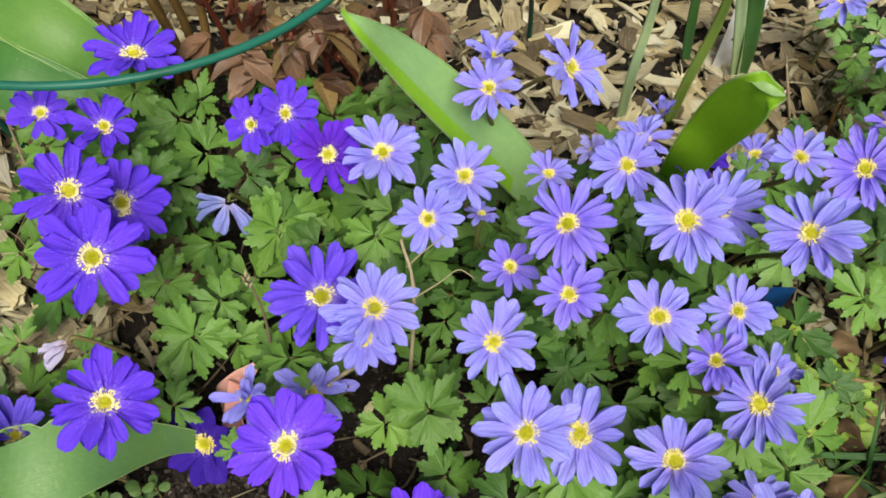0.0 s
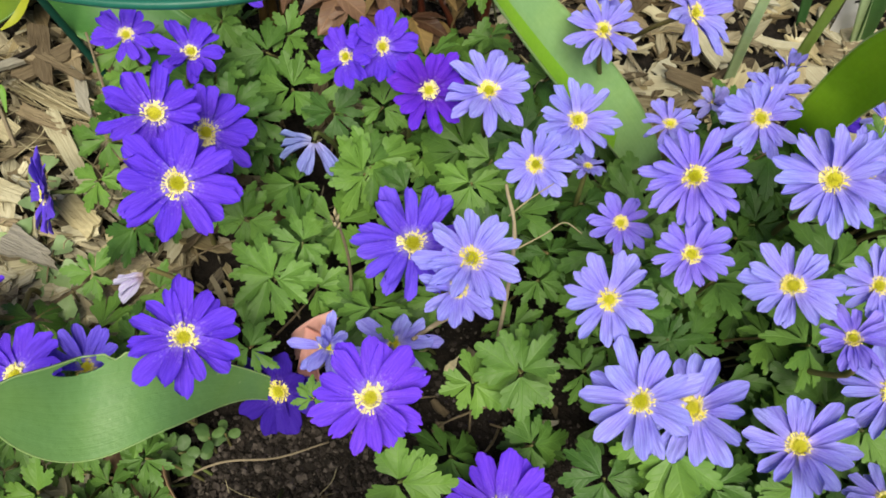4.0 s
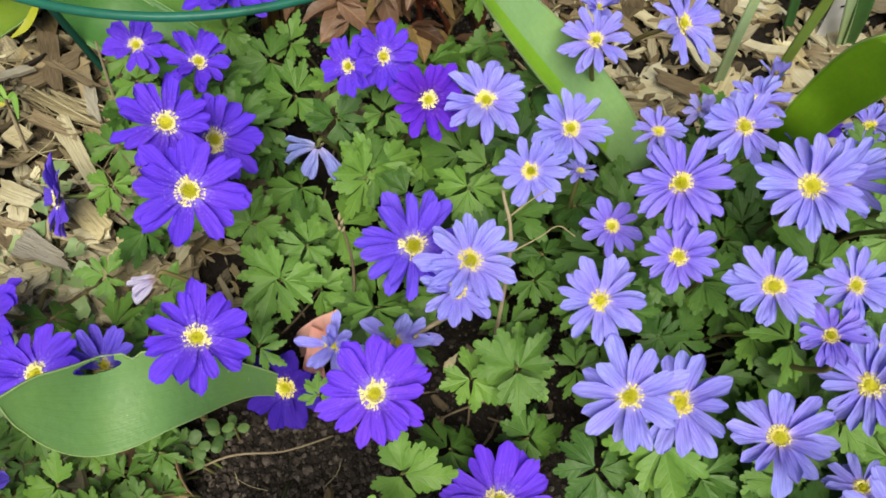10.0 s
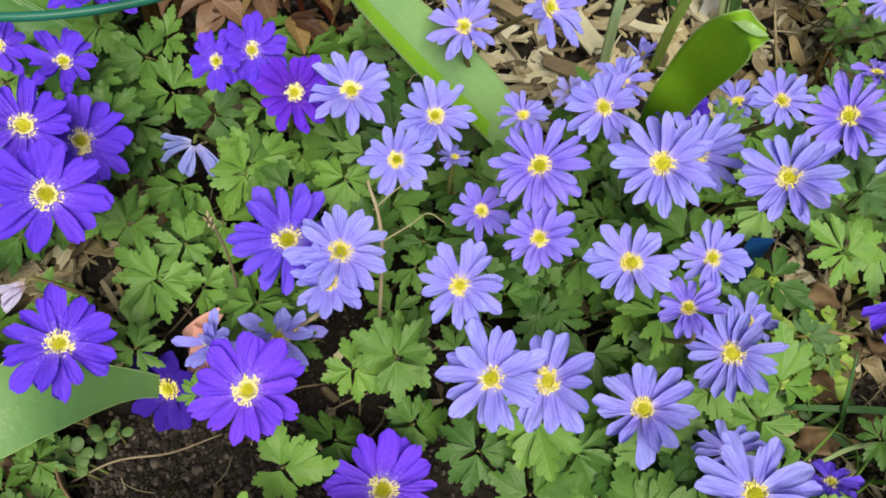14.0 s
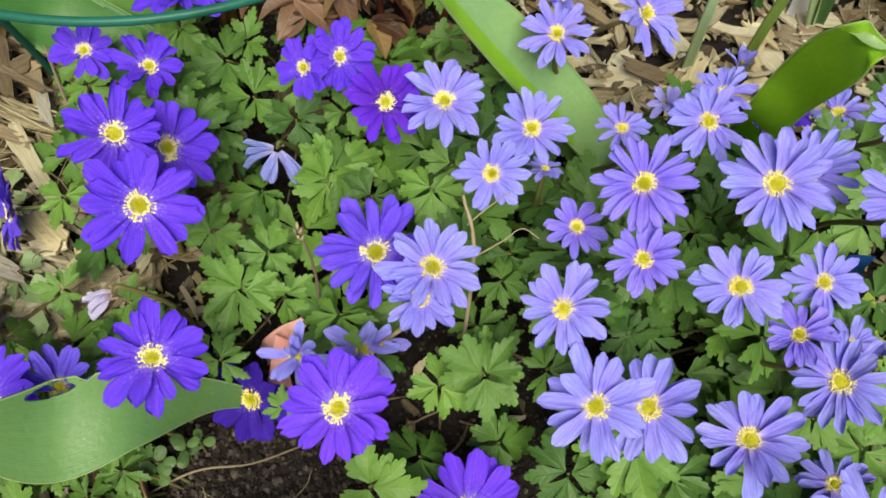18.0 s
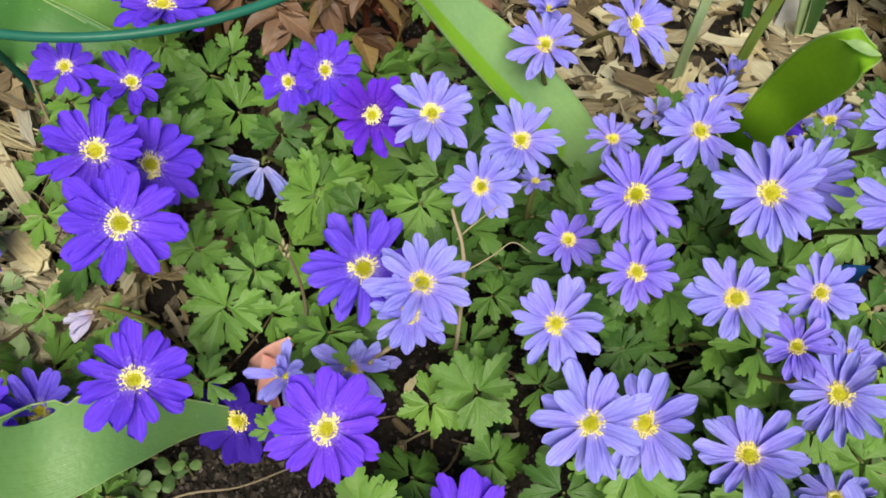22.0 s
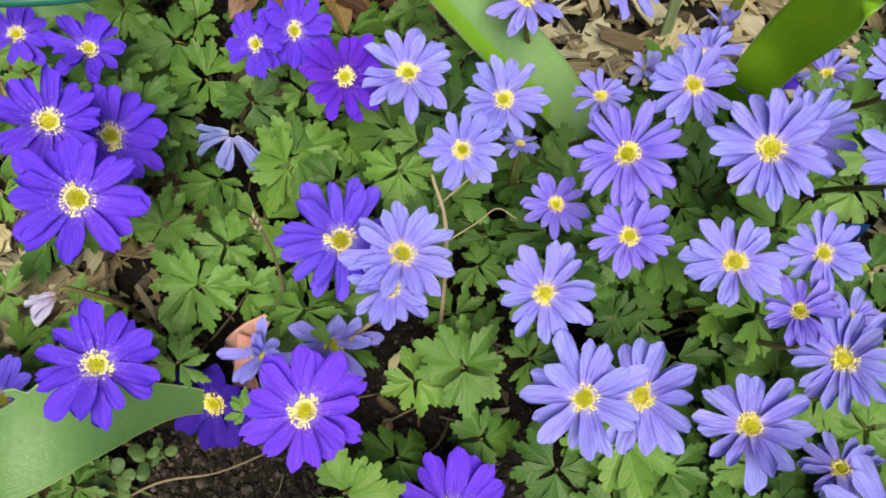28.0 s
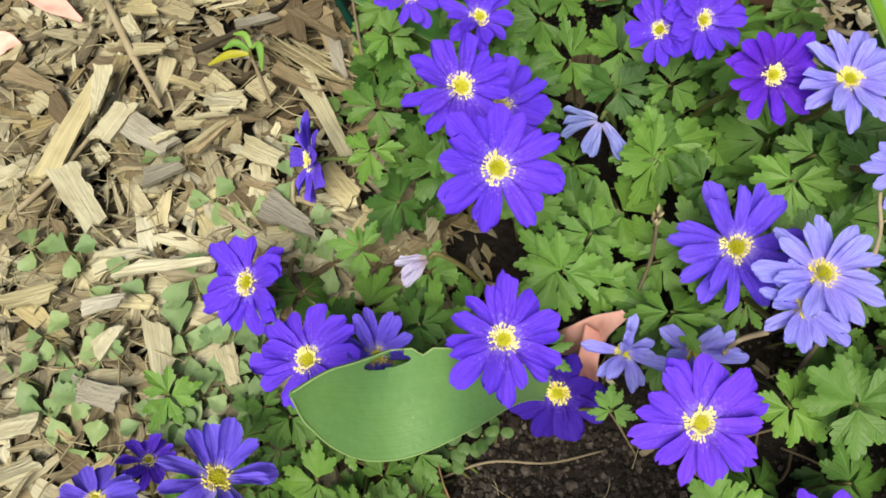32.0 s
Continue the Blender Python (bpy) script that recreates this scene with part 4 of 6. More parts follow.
placed, tries = [], 0
for p, size, turn in (
    ((-0.084, 0.156, 0.050), 0.0196, 250),
    ((-0.055, 0.225, 0.050), 0.0224, 270),
    ((-0.102, 0.261, 0.050), 0.0193, 200),
    ((-0.079, 0.250, 0.050), 0.0163, 300),
    ((-0.103, 0.183, 0.050), 0.0162, 90),
    ((-0.086, 0.124, 0.050), 0.0126, 330),
    ((0.020, 0.125, 0.063), 0.0195, 160),
    ((-0.005, 0.118, 0.050), 0.0177, 20),
    ((0.033, 0.095, 0.050), 0.0186, 250),
    ((0.089, 0.158, 0.050), 0.0173, 300),
    ((0.056, 0.094, 0.050), 0.0174, 270),
    ((-0.077, 0.176, 0.050), 0.0148, 200),
    ((0.120, 0.221, 0.050), 0.0170, 0),
    ((-0.113, 0.296, 0.050), 0.0144, 90),
    ((-0.037, 0.211, 0.050), 0.0155, 270),
    ((0.025, 0.175, 0.050), 0.0123, 0),
    ((0.103, 0.141, 0.050), 0.0164, 280),
    ((0.046, 0.136, 0.050), 0.0140, 10),
    ((0.247, 0.214, 0.050), 0.0241, 270),
    ((0.190, 0.187, 0.050), 0.0195, 320),
    ((0.201, 0.159, 0.050), 0.0125, 0),
    ((0.221, 0.160, 0.030), 0.0114, 90),
    ((-0.087, 0.158, 0.050), 0.0197, 270),
    ((-0.105, 0.183, 0.050), 0.0144, 180),
    ((-0.058, 0.217, 0.050), 0.0202, 250),
    ((0.022, 0.132, 0.050), 0.0195, 200),
    ((-0.003, 0.120, 0.050), 0.0151, 20),
    ((0.080, 0.156, 0.050), 0.0140, 10),
    ((0.111, 0.212, 0.050), 0.0152, 180),
    ((0.160, 0.245, 0.090), 0.0110, 0),
    ((-0.120, 0.282, 0.050), 0.0191, 200),
    ((0.028, 0.189, 0.050), 0.0126, 300),
    ((0.271, 0.228, 0.050), 0.0161, 90),
    ((0.260, 0.323, 0.050), 0.0180, 0),
    ((0.296, 0.336, 0.050), 0.0184, 90),
    ((0.287, 0.361, 0.050), 0.0158, 180),
    ((-0.176, 0.214, 0.050), 0.0170, 180),
    ((-0.163, 0.230, 0.050), 0.0148, 90),
    ((-0.172, 0.192, 0.050), 0.0141, 270),
    ((-0.056, 0.221, 0.050), 0.0191, 200),
    ((-0.115, 0.187, 0.050), 0.0141, 250),
    ((-0.131, 0.121, 0.050), 0.0129, 30),
    ((-0.167, 0.156, 0.030), 0.0129, 180),
    ((-0.049, 0.117, 0.050), 0.0124, 270),
    ((0.003, 0.124, 0.050), 0.0142, 330),
    ((0.024, 0.136, 0.050), 0.0169, 200),
    ((-0.057, 0.258, 0.050), 0.0147, 90),
    ((-0.153, 0.061, 0.030), 0.0147, 200),
    ((-0.132, 0.071, 0.020), 0.0116, 30),
    ((-0.137, 0.153, 0.030), 0.0127, 0),
    ((-0.057, 0.107, 0.050), 0.0085, 100),
):
    p = Vector(p)
    if covers_bloom(p, size * 0.25):
        continue
    placed.append(p)
    KEEP_CLEAR.append((p, size * 0.5))
    leaf_on_stalk(p, size, (lrnd.gauss(0, 0.12), -0.45 + lrnd.gauss(0, 0.12), 1.0), turn)
for k in range(26):
    p = Vector((lrnd.uniform(0.05, 0.20), lrnd.uniform(0.245, 0.29), lrnd.uniform(0.018, 0.045)))
    size = lrnd.uniform(0.008, 0.013)
    if not (covers_bloom(p, size * 0.5) or hides(p, size * 0.5) or any((p - o).length < 0.013 for o in placed)):
        placed.append(p)
        leaf_on_stalk(p, size, (lrnd.gauss(0, 0.3), -0.4 + lrnd.gauss(0, 0.3), 1.0), lrnd.uniform(0, 360))
for k in range(60):
    p = Vector((lrnd.uniform(-0.195, -0.112), lrnd.uniform(0.042, 0.090), lrnd.uniform(0.008, 0.030)))
    size = lrnd.uniform(0.008, 0.0125)
    if not (in_patch(p.x, p.y, 0.8) or covers_bloom(p, size * 0.5) or hides(p, size * 0.4) or any((p - o).length < 0.010 for o in placed)):
        placed.append(p)
        leaf_on_stalk(p, size, (lrnd.gauss(0, 0.3), -0.4 + lrnd.gauss(0, 0.3), 1.0), lrnd.uniform(0, 360))
while len(placed) < 470 and tries < 40000:
    tries += 1
    p = Vector((lrnd.uniform(-0.265, 0.36), lrnd.uniform(0.03, 0.43), 0))
    if lrnd.random() > leafy(p.x, p.y):
        continue
    p.z = lrnd.uniform(0.030, 0.074) * (0.6 if p.x < -0.15 else 1.0)
    size = lrnd.uniform(0.013, 0.026)
    if (p.x < -0.12 and p.y < 0.10) or (p.x > 0.235 and p.y > 0.29):
        size *= 0.62
        p.z *= 0.8
    if covers_bloom(p, size) or hides(p, size) or any((p - o).length < 0.0135 for o in placed):
        continue
    placed.append(p)
    leaf_on_stalk(p, size, (lrnd.gauss(0, 0.3), -0.35 + lrnd.gauss(0, 0.3), 1.0), lrnd.uniform(0, 360))

# lower layer of leaves, its shade carried by the darker green
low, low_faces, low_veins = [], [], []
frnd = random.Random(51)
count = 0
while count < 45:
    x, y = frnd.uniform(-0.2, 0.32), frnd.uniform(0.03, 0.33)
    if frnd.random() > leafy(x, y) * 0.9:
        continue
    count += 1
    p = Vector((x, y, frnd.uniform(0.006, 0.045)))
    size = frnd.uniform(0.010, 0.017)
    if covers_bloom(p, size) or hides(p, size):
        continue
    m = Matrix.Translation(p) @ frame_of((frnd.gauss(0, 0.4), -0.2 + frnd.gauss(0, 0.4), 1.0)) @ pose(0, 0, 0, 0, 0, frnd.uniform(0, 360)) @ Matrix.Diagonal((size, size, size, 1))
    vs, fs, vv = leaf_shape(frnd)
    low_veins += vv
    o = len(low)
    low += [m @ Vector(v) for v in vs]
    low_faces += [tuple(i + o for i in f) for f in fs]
tagged(new("low_foliage", leaf_mesh("low_foliage", low, low_faces, low_veins, SHADE_PAINTED_LEAF)), "lower anemone foliage close to the soil, shade painted into its green", "foliage", kind="stuff")


# ---------------------------------------------------------------- tulip leaves and blades
def ribbon(points, widths, sides, fold, nx=10, ny=8, bites=(), edge=0.0):
    """A long leaf: a line of points, its half widths and the way across at each, folded along the middle.
    bites: rounds (s, v, rs, rv) eaten out of it, in shares of its length and half width."""
    line = smooth_line(points, nx)
    n = len(line)
    wl = smooth_line([(w, 0, 0) for w in widths], nx)
    sl = smooth_line(sides, nx)
    verts, faces, eaten = [], [], []
    for i in range(n):
        for j in range(ny + 1):
            s, v, gone = i / (n - 1), j / ny * 2 - 1, False
            for s0, v0, rs, rv in bites:
                q = math.hypot((s - s0) / rs, (v - v0) / rv)
                if q < 1:
                    gone = True
                    q = max(q, 0.02)
                    s, v = min(1.0, max(0.0, s0 + (s - s0) / q)), max(-1.0, min(1.0, v0 + (v - v0) / q))
            k = min(int(s * (n - 1)), n - 2)
            f = s * (n - 1) - k
            d = (line[k + 1] - line[k]).normalized()
            c, w, side = line[k].lerp(line[k + 1], f), max(wl[k].lerp(wl[k + 1], f).x, 0.0003), sl[k].lerp(sl[k + 1], f)
            side = (side - d * side.dot(d)).normalized()
            up = side.cross(d)
            verts.append(c + side * (v * w) + up * (fold * w * v * v + edge * w * math.sin(s * 9 + v * 2)))
            eaten.append(gone)
    for i in range(n - 1):
        for j in range(ny):
            a = i * (ny + 1) + j
            quad = (a, a + 1, a + ny + 2, a + ny + 1)
            if not all(eaten[q] for q in quad):
                faces.append(quad)
    return verts, faces


def across(points, face):
    """The ways across a leaf whose upper side looks along face."""
    p = [Vector(q) for q in points]
    n = len(p)
    return [(p[min(i + 1, n - 1)] - p[max(i - 1, 0)]).normalized().cross(Vector(face)).normalized() for i in range(n)]


def tulip_leaf(label, points, widths, face, fold, material, edge=0.04, bites=(), fine=12, sideways=None):
    """A tulip leaf: a fleshy blade with a thin pale rim and a midrib."""
    base = Vector(points[0])
    ob = thing("tulip_leaf", base, label, "leaf", "tulip leaves")
    sides = [sideways] * len(points) if sideways else across(points, face)
    verts, faces = ribbon(points, widths, sides, fold, fine, fine, bites, edge)
    me = mesh_of("blade", shifted(verts, base), faces, material)
    along = len(verts) // (fine + 1) - 1
    me.uv_layers.new(name="length").data.foreach_set("uv", [c for f in faces for i in f for c in (i // (fine + 1) / along, i % (fine + 1) / fine)])
    blade = part("blade", me, ob)
    mod = blade.modifiers.new("thickness", "SOLIDIFY")
    mod.thickness = 0.0009
    row = fine + 1
    n = len(verts) // row
    for name, j in (("rim", 0), ("rim", fine)):
        line = [verts[i * row + j] for i in range(0, n, 3)]
        part(name, mesh_of(name, *tube(shifted(line, base), 0.0003, 0.0003, 2, 5), RIM), ob, None, "pale thin leaf rim")
    return ob


def ribbon_thing(name, label, category, points, widths, sides, fold, material, thick=0.0009, group="", **more):
    base = Vector(points[0])
    ob = new(name, mesh_of(name, shifted(ribbon(points, widths, sides, fold, **more)[0], base), ribbon(points, widths, sides, fold, **more)[1], material))
    ob.location = base
    mod = ob.modifiers.new("thickness", "SOLIDIFY")
    mod.thickness = thick
    return tagged(ob, label, category, group)


BITES = ((0.60, 0.80, 0.095, 0.15), (0.545, 1.0, 0.025, 0.22), (0.48, 1.02, 0.02, 0.16))
UPWARD = (0.0, -0.5, 0.86)
tulip_leaf("broad blue-green tulip leaf with a bitten rim, low over the soil",
           [(-0.068, 0.126, -0.002), (-0.086, 0.114, 0.036), (-0.108, 0.094, 0.069), (-0.131, 0.080, 0.077), (-0.146, 0.073, 0.092), (-0.153, 0.069, 0.101)],
           (0.003, 0.006, 0.0138, 0.0175, 0.0100, 0.0004), UPWARD, 0.12, TULIP_LOW, 0.03, BITES, 40)
tulip_leaf("long pointed fresh green tulip leaf leaning over the flowers",
           [(0.089, 0.273, -0.002), (0.073, 0.269, 0.028), (0.051, 0.268, 0.058), (0.020, 0.266, 0.094), (-0.006, 0.261, 0.126), (-0.020, 0.253, 0.147), (-0.029, 0.253, 0.156)],
           (0.006, 0.0115, 0.0142, 0.0140, 0.0100, 0.0052, 0.0004), (0.30, -0.45, 0.83), 0.3, TULIP_PALE, 0.03)
long_leaf = [o for o in bpy.data.objects if o.get("label", "").startswith("long pointed fresh")][0]
blade, fine = [v.co for v in long_leaf.children[0].data.vertices], 12
rows_of = [blade[k:k + fine + 1] for k in range(0, len(blade), fine + 1)]
middle = rows_of[len(rows_of) // 2]
near = (0, 1, 2, 3) if middle[0].x + middle[0].y < middle[-1].x + middle[-1].y else (fine, fine - 1, fine - 2, fine - 3)
strip = [row[k] + Vector((0.0, -0.0005, 0.0012)) + Vector((0.0, 0.0, 0.0008)) * n for row in rows_of[int(len(rows_of) * 0.3):] for n, k in enumerate(near)]
strip_faces = [(4 * a + b, 4 * a + b + 1, 4 * a + b + 5, 4 * a + b + 4) for a in range(len(strip) // 4 - 1) for b in range(3)]
part("folded_margin", mesh_of("folded_margin", strip, strip_faces, TULIP_EDGE), long_leaf, None, "bright yellow-green folded leaf margin")
tulip_leaf("upright fresh green tulip leaf with a curled tip",
           [(0.152, 0.302, 0.000), (0.134, 0.255, 0.075), (0.134, 0.244, 0.115), (0.135, 0.232, 0.146), (0.138, 0.226, 0.160), (0.148, 0.230, 0.156)],
           (0.005, 0.0088, 0.0104, 0.0112, 0.0080, 0.0020), UPWARD, 0.25, TULIP_FRESH, 0.015, sideways=(0.65, -0.66, -0.39))
tip_line = [(0.127, 0.235, 0.156), (0.133, 0.230, 0.161), (0.138, 0.224, 0.163), (0.146, 0.225, 0.160)]
curled_leaf = [o for o in bpy.data.objects if o.get("label", "").startswith("upright fresh green")][0]
vs, fs = ribbon(tip_line, (0.0003, 0.0009, 0.0024, 0.0003), across(tip_line, (0.1, -0.3, 0.95)), 0.25, 8, 4, edge=0.08)
part("curled_tip", mesh_of("curled_tip", shifted(vs, curled_leaf.location), fs, RIM), curled_leaf, None, "pale green upper side of the curled leaf tip")
tulip_leaf("broad dark green tulip leaf arching behind the violet flowers",
           [(-0.132, 0.302, 0.000), (-0.162, 0.294, 0.025), (-0.191, 0.296, 0.040), (-0.224, 0.303, 0.050), (-0.277, 0.343, 0.045)],
           (0.007, 0.0150, 0.0178, 0.0172, 0.003), (0.15, -0.5, 0.86), 0.25, TULIP)
tulip_leaf("lighter green tulip leaf lying over its darker neighbour",
           [(-0.143, 0.316, 0.004), (-0.165, 0.321, 0.035), (-0.187, 0.322, 0.060), (-0.218, 0.333, 0.070), (-0.261, 0.362, 0.065)],
           (0.006, 0.012, 0.0165, 0.0165, 0.003), (-0.15, -0.5, 0.86), 0.2, TULIP_MID)
tulip_leaf("yellowing tulip leaf at the rim of the mulch",
           [(-0.296, 0.378, 0.000), (-0.281, 0.328, 0.022), (-0.284, 0.298, 0.018)], (0.006, 0.0175, 0.001), UPWARD, 0.3, TULIP_OLD)
old_leaf = [o for o in bpy.data.objects if o.get("label", "").startswith("yellowing tulip")][0]
yellow_line = [(-0.266, 0.324, 0.030), (-0.2645, 0.313, 0.0285), (-0.267, 0.304, 0.025), (-0.274, 0.298, 0.021)]
vs, fs = ribbon(yellow_line, (0.0012, 0.0022, 0.0022, 0.0006), across(yellow_line, (0.1, -0.4, 0.9)), 0.1, 8, 3, edge=0.05)
part("yellow_margin", mesh_of("yellow_margin", shifted(vs, old_leaf.location), fs, TULIP_YELLOW), old_leaf, None, "yellow withering leaf margin")
for pts, ws, mat in (
        ([(0.130, 0.358, 0.000), (0.121, 0.338, 0.060), (0.119, 0.333, 0.100), (0.115, 0.326, 0.130)], (0.0028, 0.0026, 0.0022, 0.0015), BLADE_PALE),
        ([(0.161, 0.360, 0.000), (0.156, 0.346, 0.050), (0.157, 0.342, 0.090), (0.153, 0.332, 0.130)], (0.0030, 0.003, 0.0028, 0.002), BLADE_OLIVE),
        ([(0.215, 0.408, 0.000), (0.204, 0.395, 0.040), (0.192, 0.387, 0.080), (0.182, 0.376, 0.110)], (0.0035, 0.0046, 0.0046, 0.003), BLADE),
        ([(0.211, 0.407, 0.000), (0.197, 0.394, 0.040), (0.183, 0.385, 0.080), (0.171, 0.374, 0.110)], (0.0025, 0.003, 0.003, 0.002), BLADE_PALE),
        ([(0.179, 0.419, 0.000), (0.173, 0.418, 0.030), (0.168, 0.418, 0.060)], (0.0025, 0.003, 0.0025), BLADE)):
    ribbon_thing("daffodil_blade", "narrow upright green bulb leaf rising out of the mulch", "leaf", pts, ws, [(1, 0.1, 0)] * len(pts), 0.3, mat, group="bulb blades", ny=4)

# ---------------------------------------------------------------- plant hoop
hoop = thing("plant_support_hoop", (-0.204, 0.286, 0.000), "dark green plastic-coated metal plant support hoop", "plant support")
HOOP_AT, HOOP_WIDE = (-0.1858, 0.4093), 0.1669
arc = [Vector((HOOP_AT[0] + HOOP_WIDE * math.cos(k * math.pi / 18), HOOP_AT[1] + HOOP_WIDE * math.sin(k * math.pi / 18), 0.106)) for k in range(37)]
part("ring", mesh_of("ring", *tube(shifted(arc, hoop.location), 0.0022, 0.0022, 4, 10), HOOP), hoop)
for top, low_end in (((-0.236, 0.274, 0.104), (-0.204, 0.284, 0.000)), (arc[12], arc[12] + Vector((-0.03, 0.01, -0.106)))):
    low_end, top = Vector(low_end), Vector(top)
    part("leg", mesh_of("leg", *tube(shifted([low_end - Vector((0, 0, 0.01)), low_end.lerp(top, 0.5) - Vector((0.002, 0, 0)), top], hoop.location), 0.0021, 0.0021, 8, 8), HOOP_LEG), hoop, None, "dark green leg pushed into the soil")


stake_foot = Vector((0.073, 0.422, 0.000))
stake = new("garden_stake", mesh_of("garden_stake", *tube(shifted([stake_foot - Vector((0, 0, 0.01)), (0.069, 0.414, 0.030), (0.062, 0.394, 0.075)], stake_foot), 0.0017, 0.0017, 5, 8), HOOP_LEG))
stake.location = stake_foot
tagged(stake, "thin dark green stake standing in the mulch", "garden stake")


# ---------------------------------------------------------------- peony shoots
prnd = random.Random(61)
peony = thing("peony", (-0.111, 0.359, 0.000), "peony with red-brown shoots and bronze crumpled young leaves", "plant")


def peony_leaf(rnd, material):
    """A pointed oval leaf of length 1, quilted between its veins, with a wavy rim and a hanging tip."""
    nx, ny = 14, 8
    broad, hang, fold, wave = rnd.uniform(0.17, 0.27), rnd.uniform(0.05, 0.45), rnd.uniform(0.05, 0.6), rnd.uniform(0, 6)
    lean = rnd.uniform(-0.12, 0.12)
    verts, faces, veins = [], [], []
    for i in range(nx + 1):
        s = i / nx
        w = broad * (math.sin(math.pi * s ** 0.8) ** 0.8 if 0 < s < 1 else 0.0) + 0.006 * (1 - s)
        for j in range(ny + 1):
            v = j / ny * 2 - 1
            quilt = 0.012 * math.cos(2 * math.pi * 6 * (s - 1.1 * abs(v) * w)) * abs(v) ** 0.5
            z = 0.10 * s - hang * s * s + fold * w * abs(v) + quilt + 0.03 * v * v * math.sin(wave + 7 * s)
            verts.append((s, v * w + lean * s * s, z))
            veins.append((s, v * w))
    for i in range(nx):
        for j in range(ny):
            a = i * (ny + 1) + j
            faces.append((a, a + ny + 1, a + ny + 2, a + 1))
    return leaf_mesh("leaf", verts, faces, veins, material)


PEONY_LEAVES = {m: [peony_leaf(prnd, m) for _ in range(8)] for m in (BRONZE, BRONZE_TAN, RED_LEAF)}


def shoot(foot, tip, r0, r1, material, label):
    foot, tip = Vector(foot), Vector(tip)
    part("stem", mesh_of("stem", *tube(shifted([foot - Vector((0, 0, 0.004)), foot.lerp(tip, 0.5) + Vector((0.003, 0.002, 0)), tip], peony.location), r0, r1, 6, 8), material), peony, None, label)
    return foot, tip


for x0, x1 in ((352, 300), (335, 262), (318, 248), (362, 330)):
    shoot((-0.136, 0.345, 0.000) if x0 == 335 else Vector((-0.133, 0.348, 0.000)) + Vector(((x0 - 352) * 0.0004, prnd.uniform(-0.004, 0.01), 0)), Vector((-0.134, 0.340, 0.090)) + Vector(((x1 - 290) * 0.0003, prnd.uniform(-0.01, 0.01), 0)), 0.0030, 0.0024, OLIVE_STEM, "olive-brown fleshy stem")


def leaf_spray(centre, count, size, rise, material, label=""):
    """Young pointed leaves in threes that spread and hang from one point."""
    centre = Vector(centre)
    for j in range(count):
        if j % 3 == 0:
            turn, at, drop = 360 * j / count + prnd.uniform(-30, 30), Vector((prnd.uniform(-0.005, 0.005), prnd.uniform(-0.005, 0.005), prnd.uniform(-0.007, 0.004))), -rise + prnd.uniform(-25, 25)
        long = size * prnd.uniform(0.75, 1.2)
        kind = BRONZE_TAN if material is BRONZE and prnd.random() < 0.2 else material
        m = Matrix.Translation(centre - peony.location + at) @ pose(0, 0, 0, 0, 0, turn + (j % 3 - 1) * 38) @ pose(0, 0, 0, prnd.uniform(-28, 28), drop + prnd.uniform(-8, 8), 0) @ Matrix.Diagonal((long, long, long, 1))
        part("leaf", prnd.choice(PEONY_LEAVES[kind]), peony, m, label)


for foot, tip in (((-0.112, 0.364, 0.000), (-0.113, 0.326, 0.100)), ((-0.105, 0.360, -0.000), (-0.097, 0.324, 0.100)), ((-0.099, 0.366, 0.000), (-0.088, 0.329, 0.090)), ((-0.018, 0.382, 0.000), (-0.018, 0.345, 0.100)), ((-0.054, 0.352, 0.000), (-0.053, 0.323, 0.080)), ((-0.033, 0.355, -0.000), (-0.041, 0.319, 0.070)), ((-0.081, 0.344, 0.000), (-0.066, 0.322, 0.080))):
    foot, tip = shoot(foot, tip, 0.0032, 0.0008, RED_STEM, "red-brown fleshy shoot")
    leaf_spray(foot.lerp(tip, 0.75), 3, 0.024, 60, RED_LEAF, "dark red young bract")
for centre in ((-0.092, 0.315, 0.065), (-0.079, 0.311, 0.060), (-0.066, 0.321, 0.075), (-0.057, 0.316, 0.060), (-0.045, 0.330, 0.075), (-0.038, 0.317, 0.060), (-0.029, 0.346, 0.075), (-0.013, 0.322, 0.050), (-0.053, 0.308, 0.045), (-0.025, 0.342, 0.055), (-0.002, 0.373, 0.060), (0.006, 0.362, 0.045), (-0.083, 0.343, 0.075), (-0.062, 0.346, 0.075), (-0.105, 0.327, 0.070)):
    leaf_spray(centre, prnd.choice((6, 9)), prnd.uniform(0.019, 0.027), prnd.uniform(-45, -10), BRONZE)

# ---------------------------------------------------------------- faded flower and bud, twigs, tags, petals
def drooping_bloom(at, r, ways, kind, label, foot):
    """A faded flower whose last petals hang from its stem."""
    at, foot = Vector(at), Vector(foot)
    ob = thing("faded_anemone", foot, label, "flower", "faded anemones")
    rnd = random.Random(7)
    for w in ways:
        w = Vector(w).normalized()
        x = w
        y = Vector((0, 0.3, 1)).cross(x).normalized()
        m = Matrix.Translation(at - foot) @ Matrix((x, y, x.cross(y))).transposed().to_4x4() @ Matrix.Diagonal((r * rnd.uniform(0.9, 1.08), r * rnd.uniform(0.85, 1.15), r, 1))
        part("petal", rnd.choice(PETAL_SHAPES[kind]), ob, m)
    top = at - foot
    part("stem", mesh_of("stem", *tube([(0, 0, -0.004), (top.x * 0.3, top.y * 0.3, top.z * 0.6), (top.x * 0.85, top.y * 0.85, top.z * 1.03), tuple(top)], 0.0013, 0.0009), STEM), ob)
    return ob


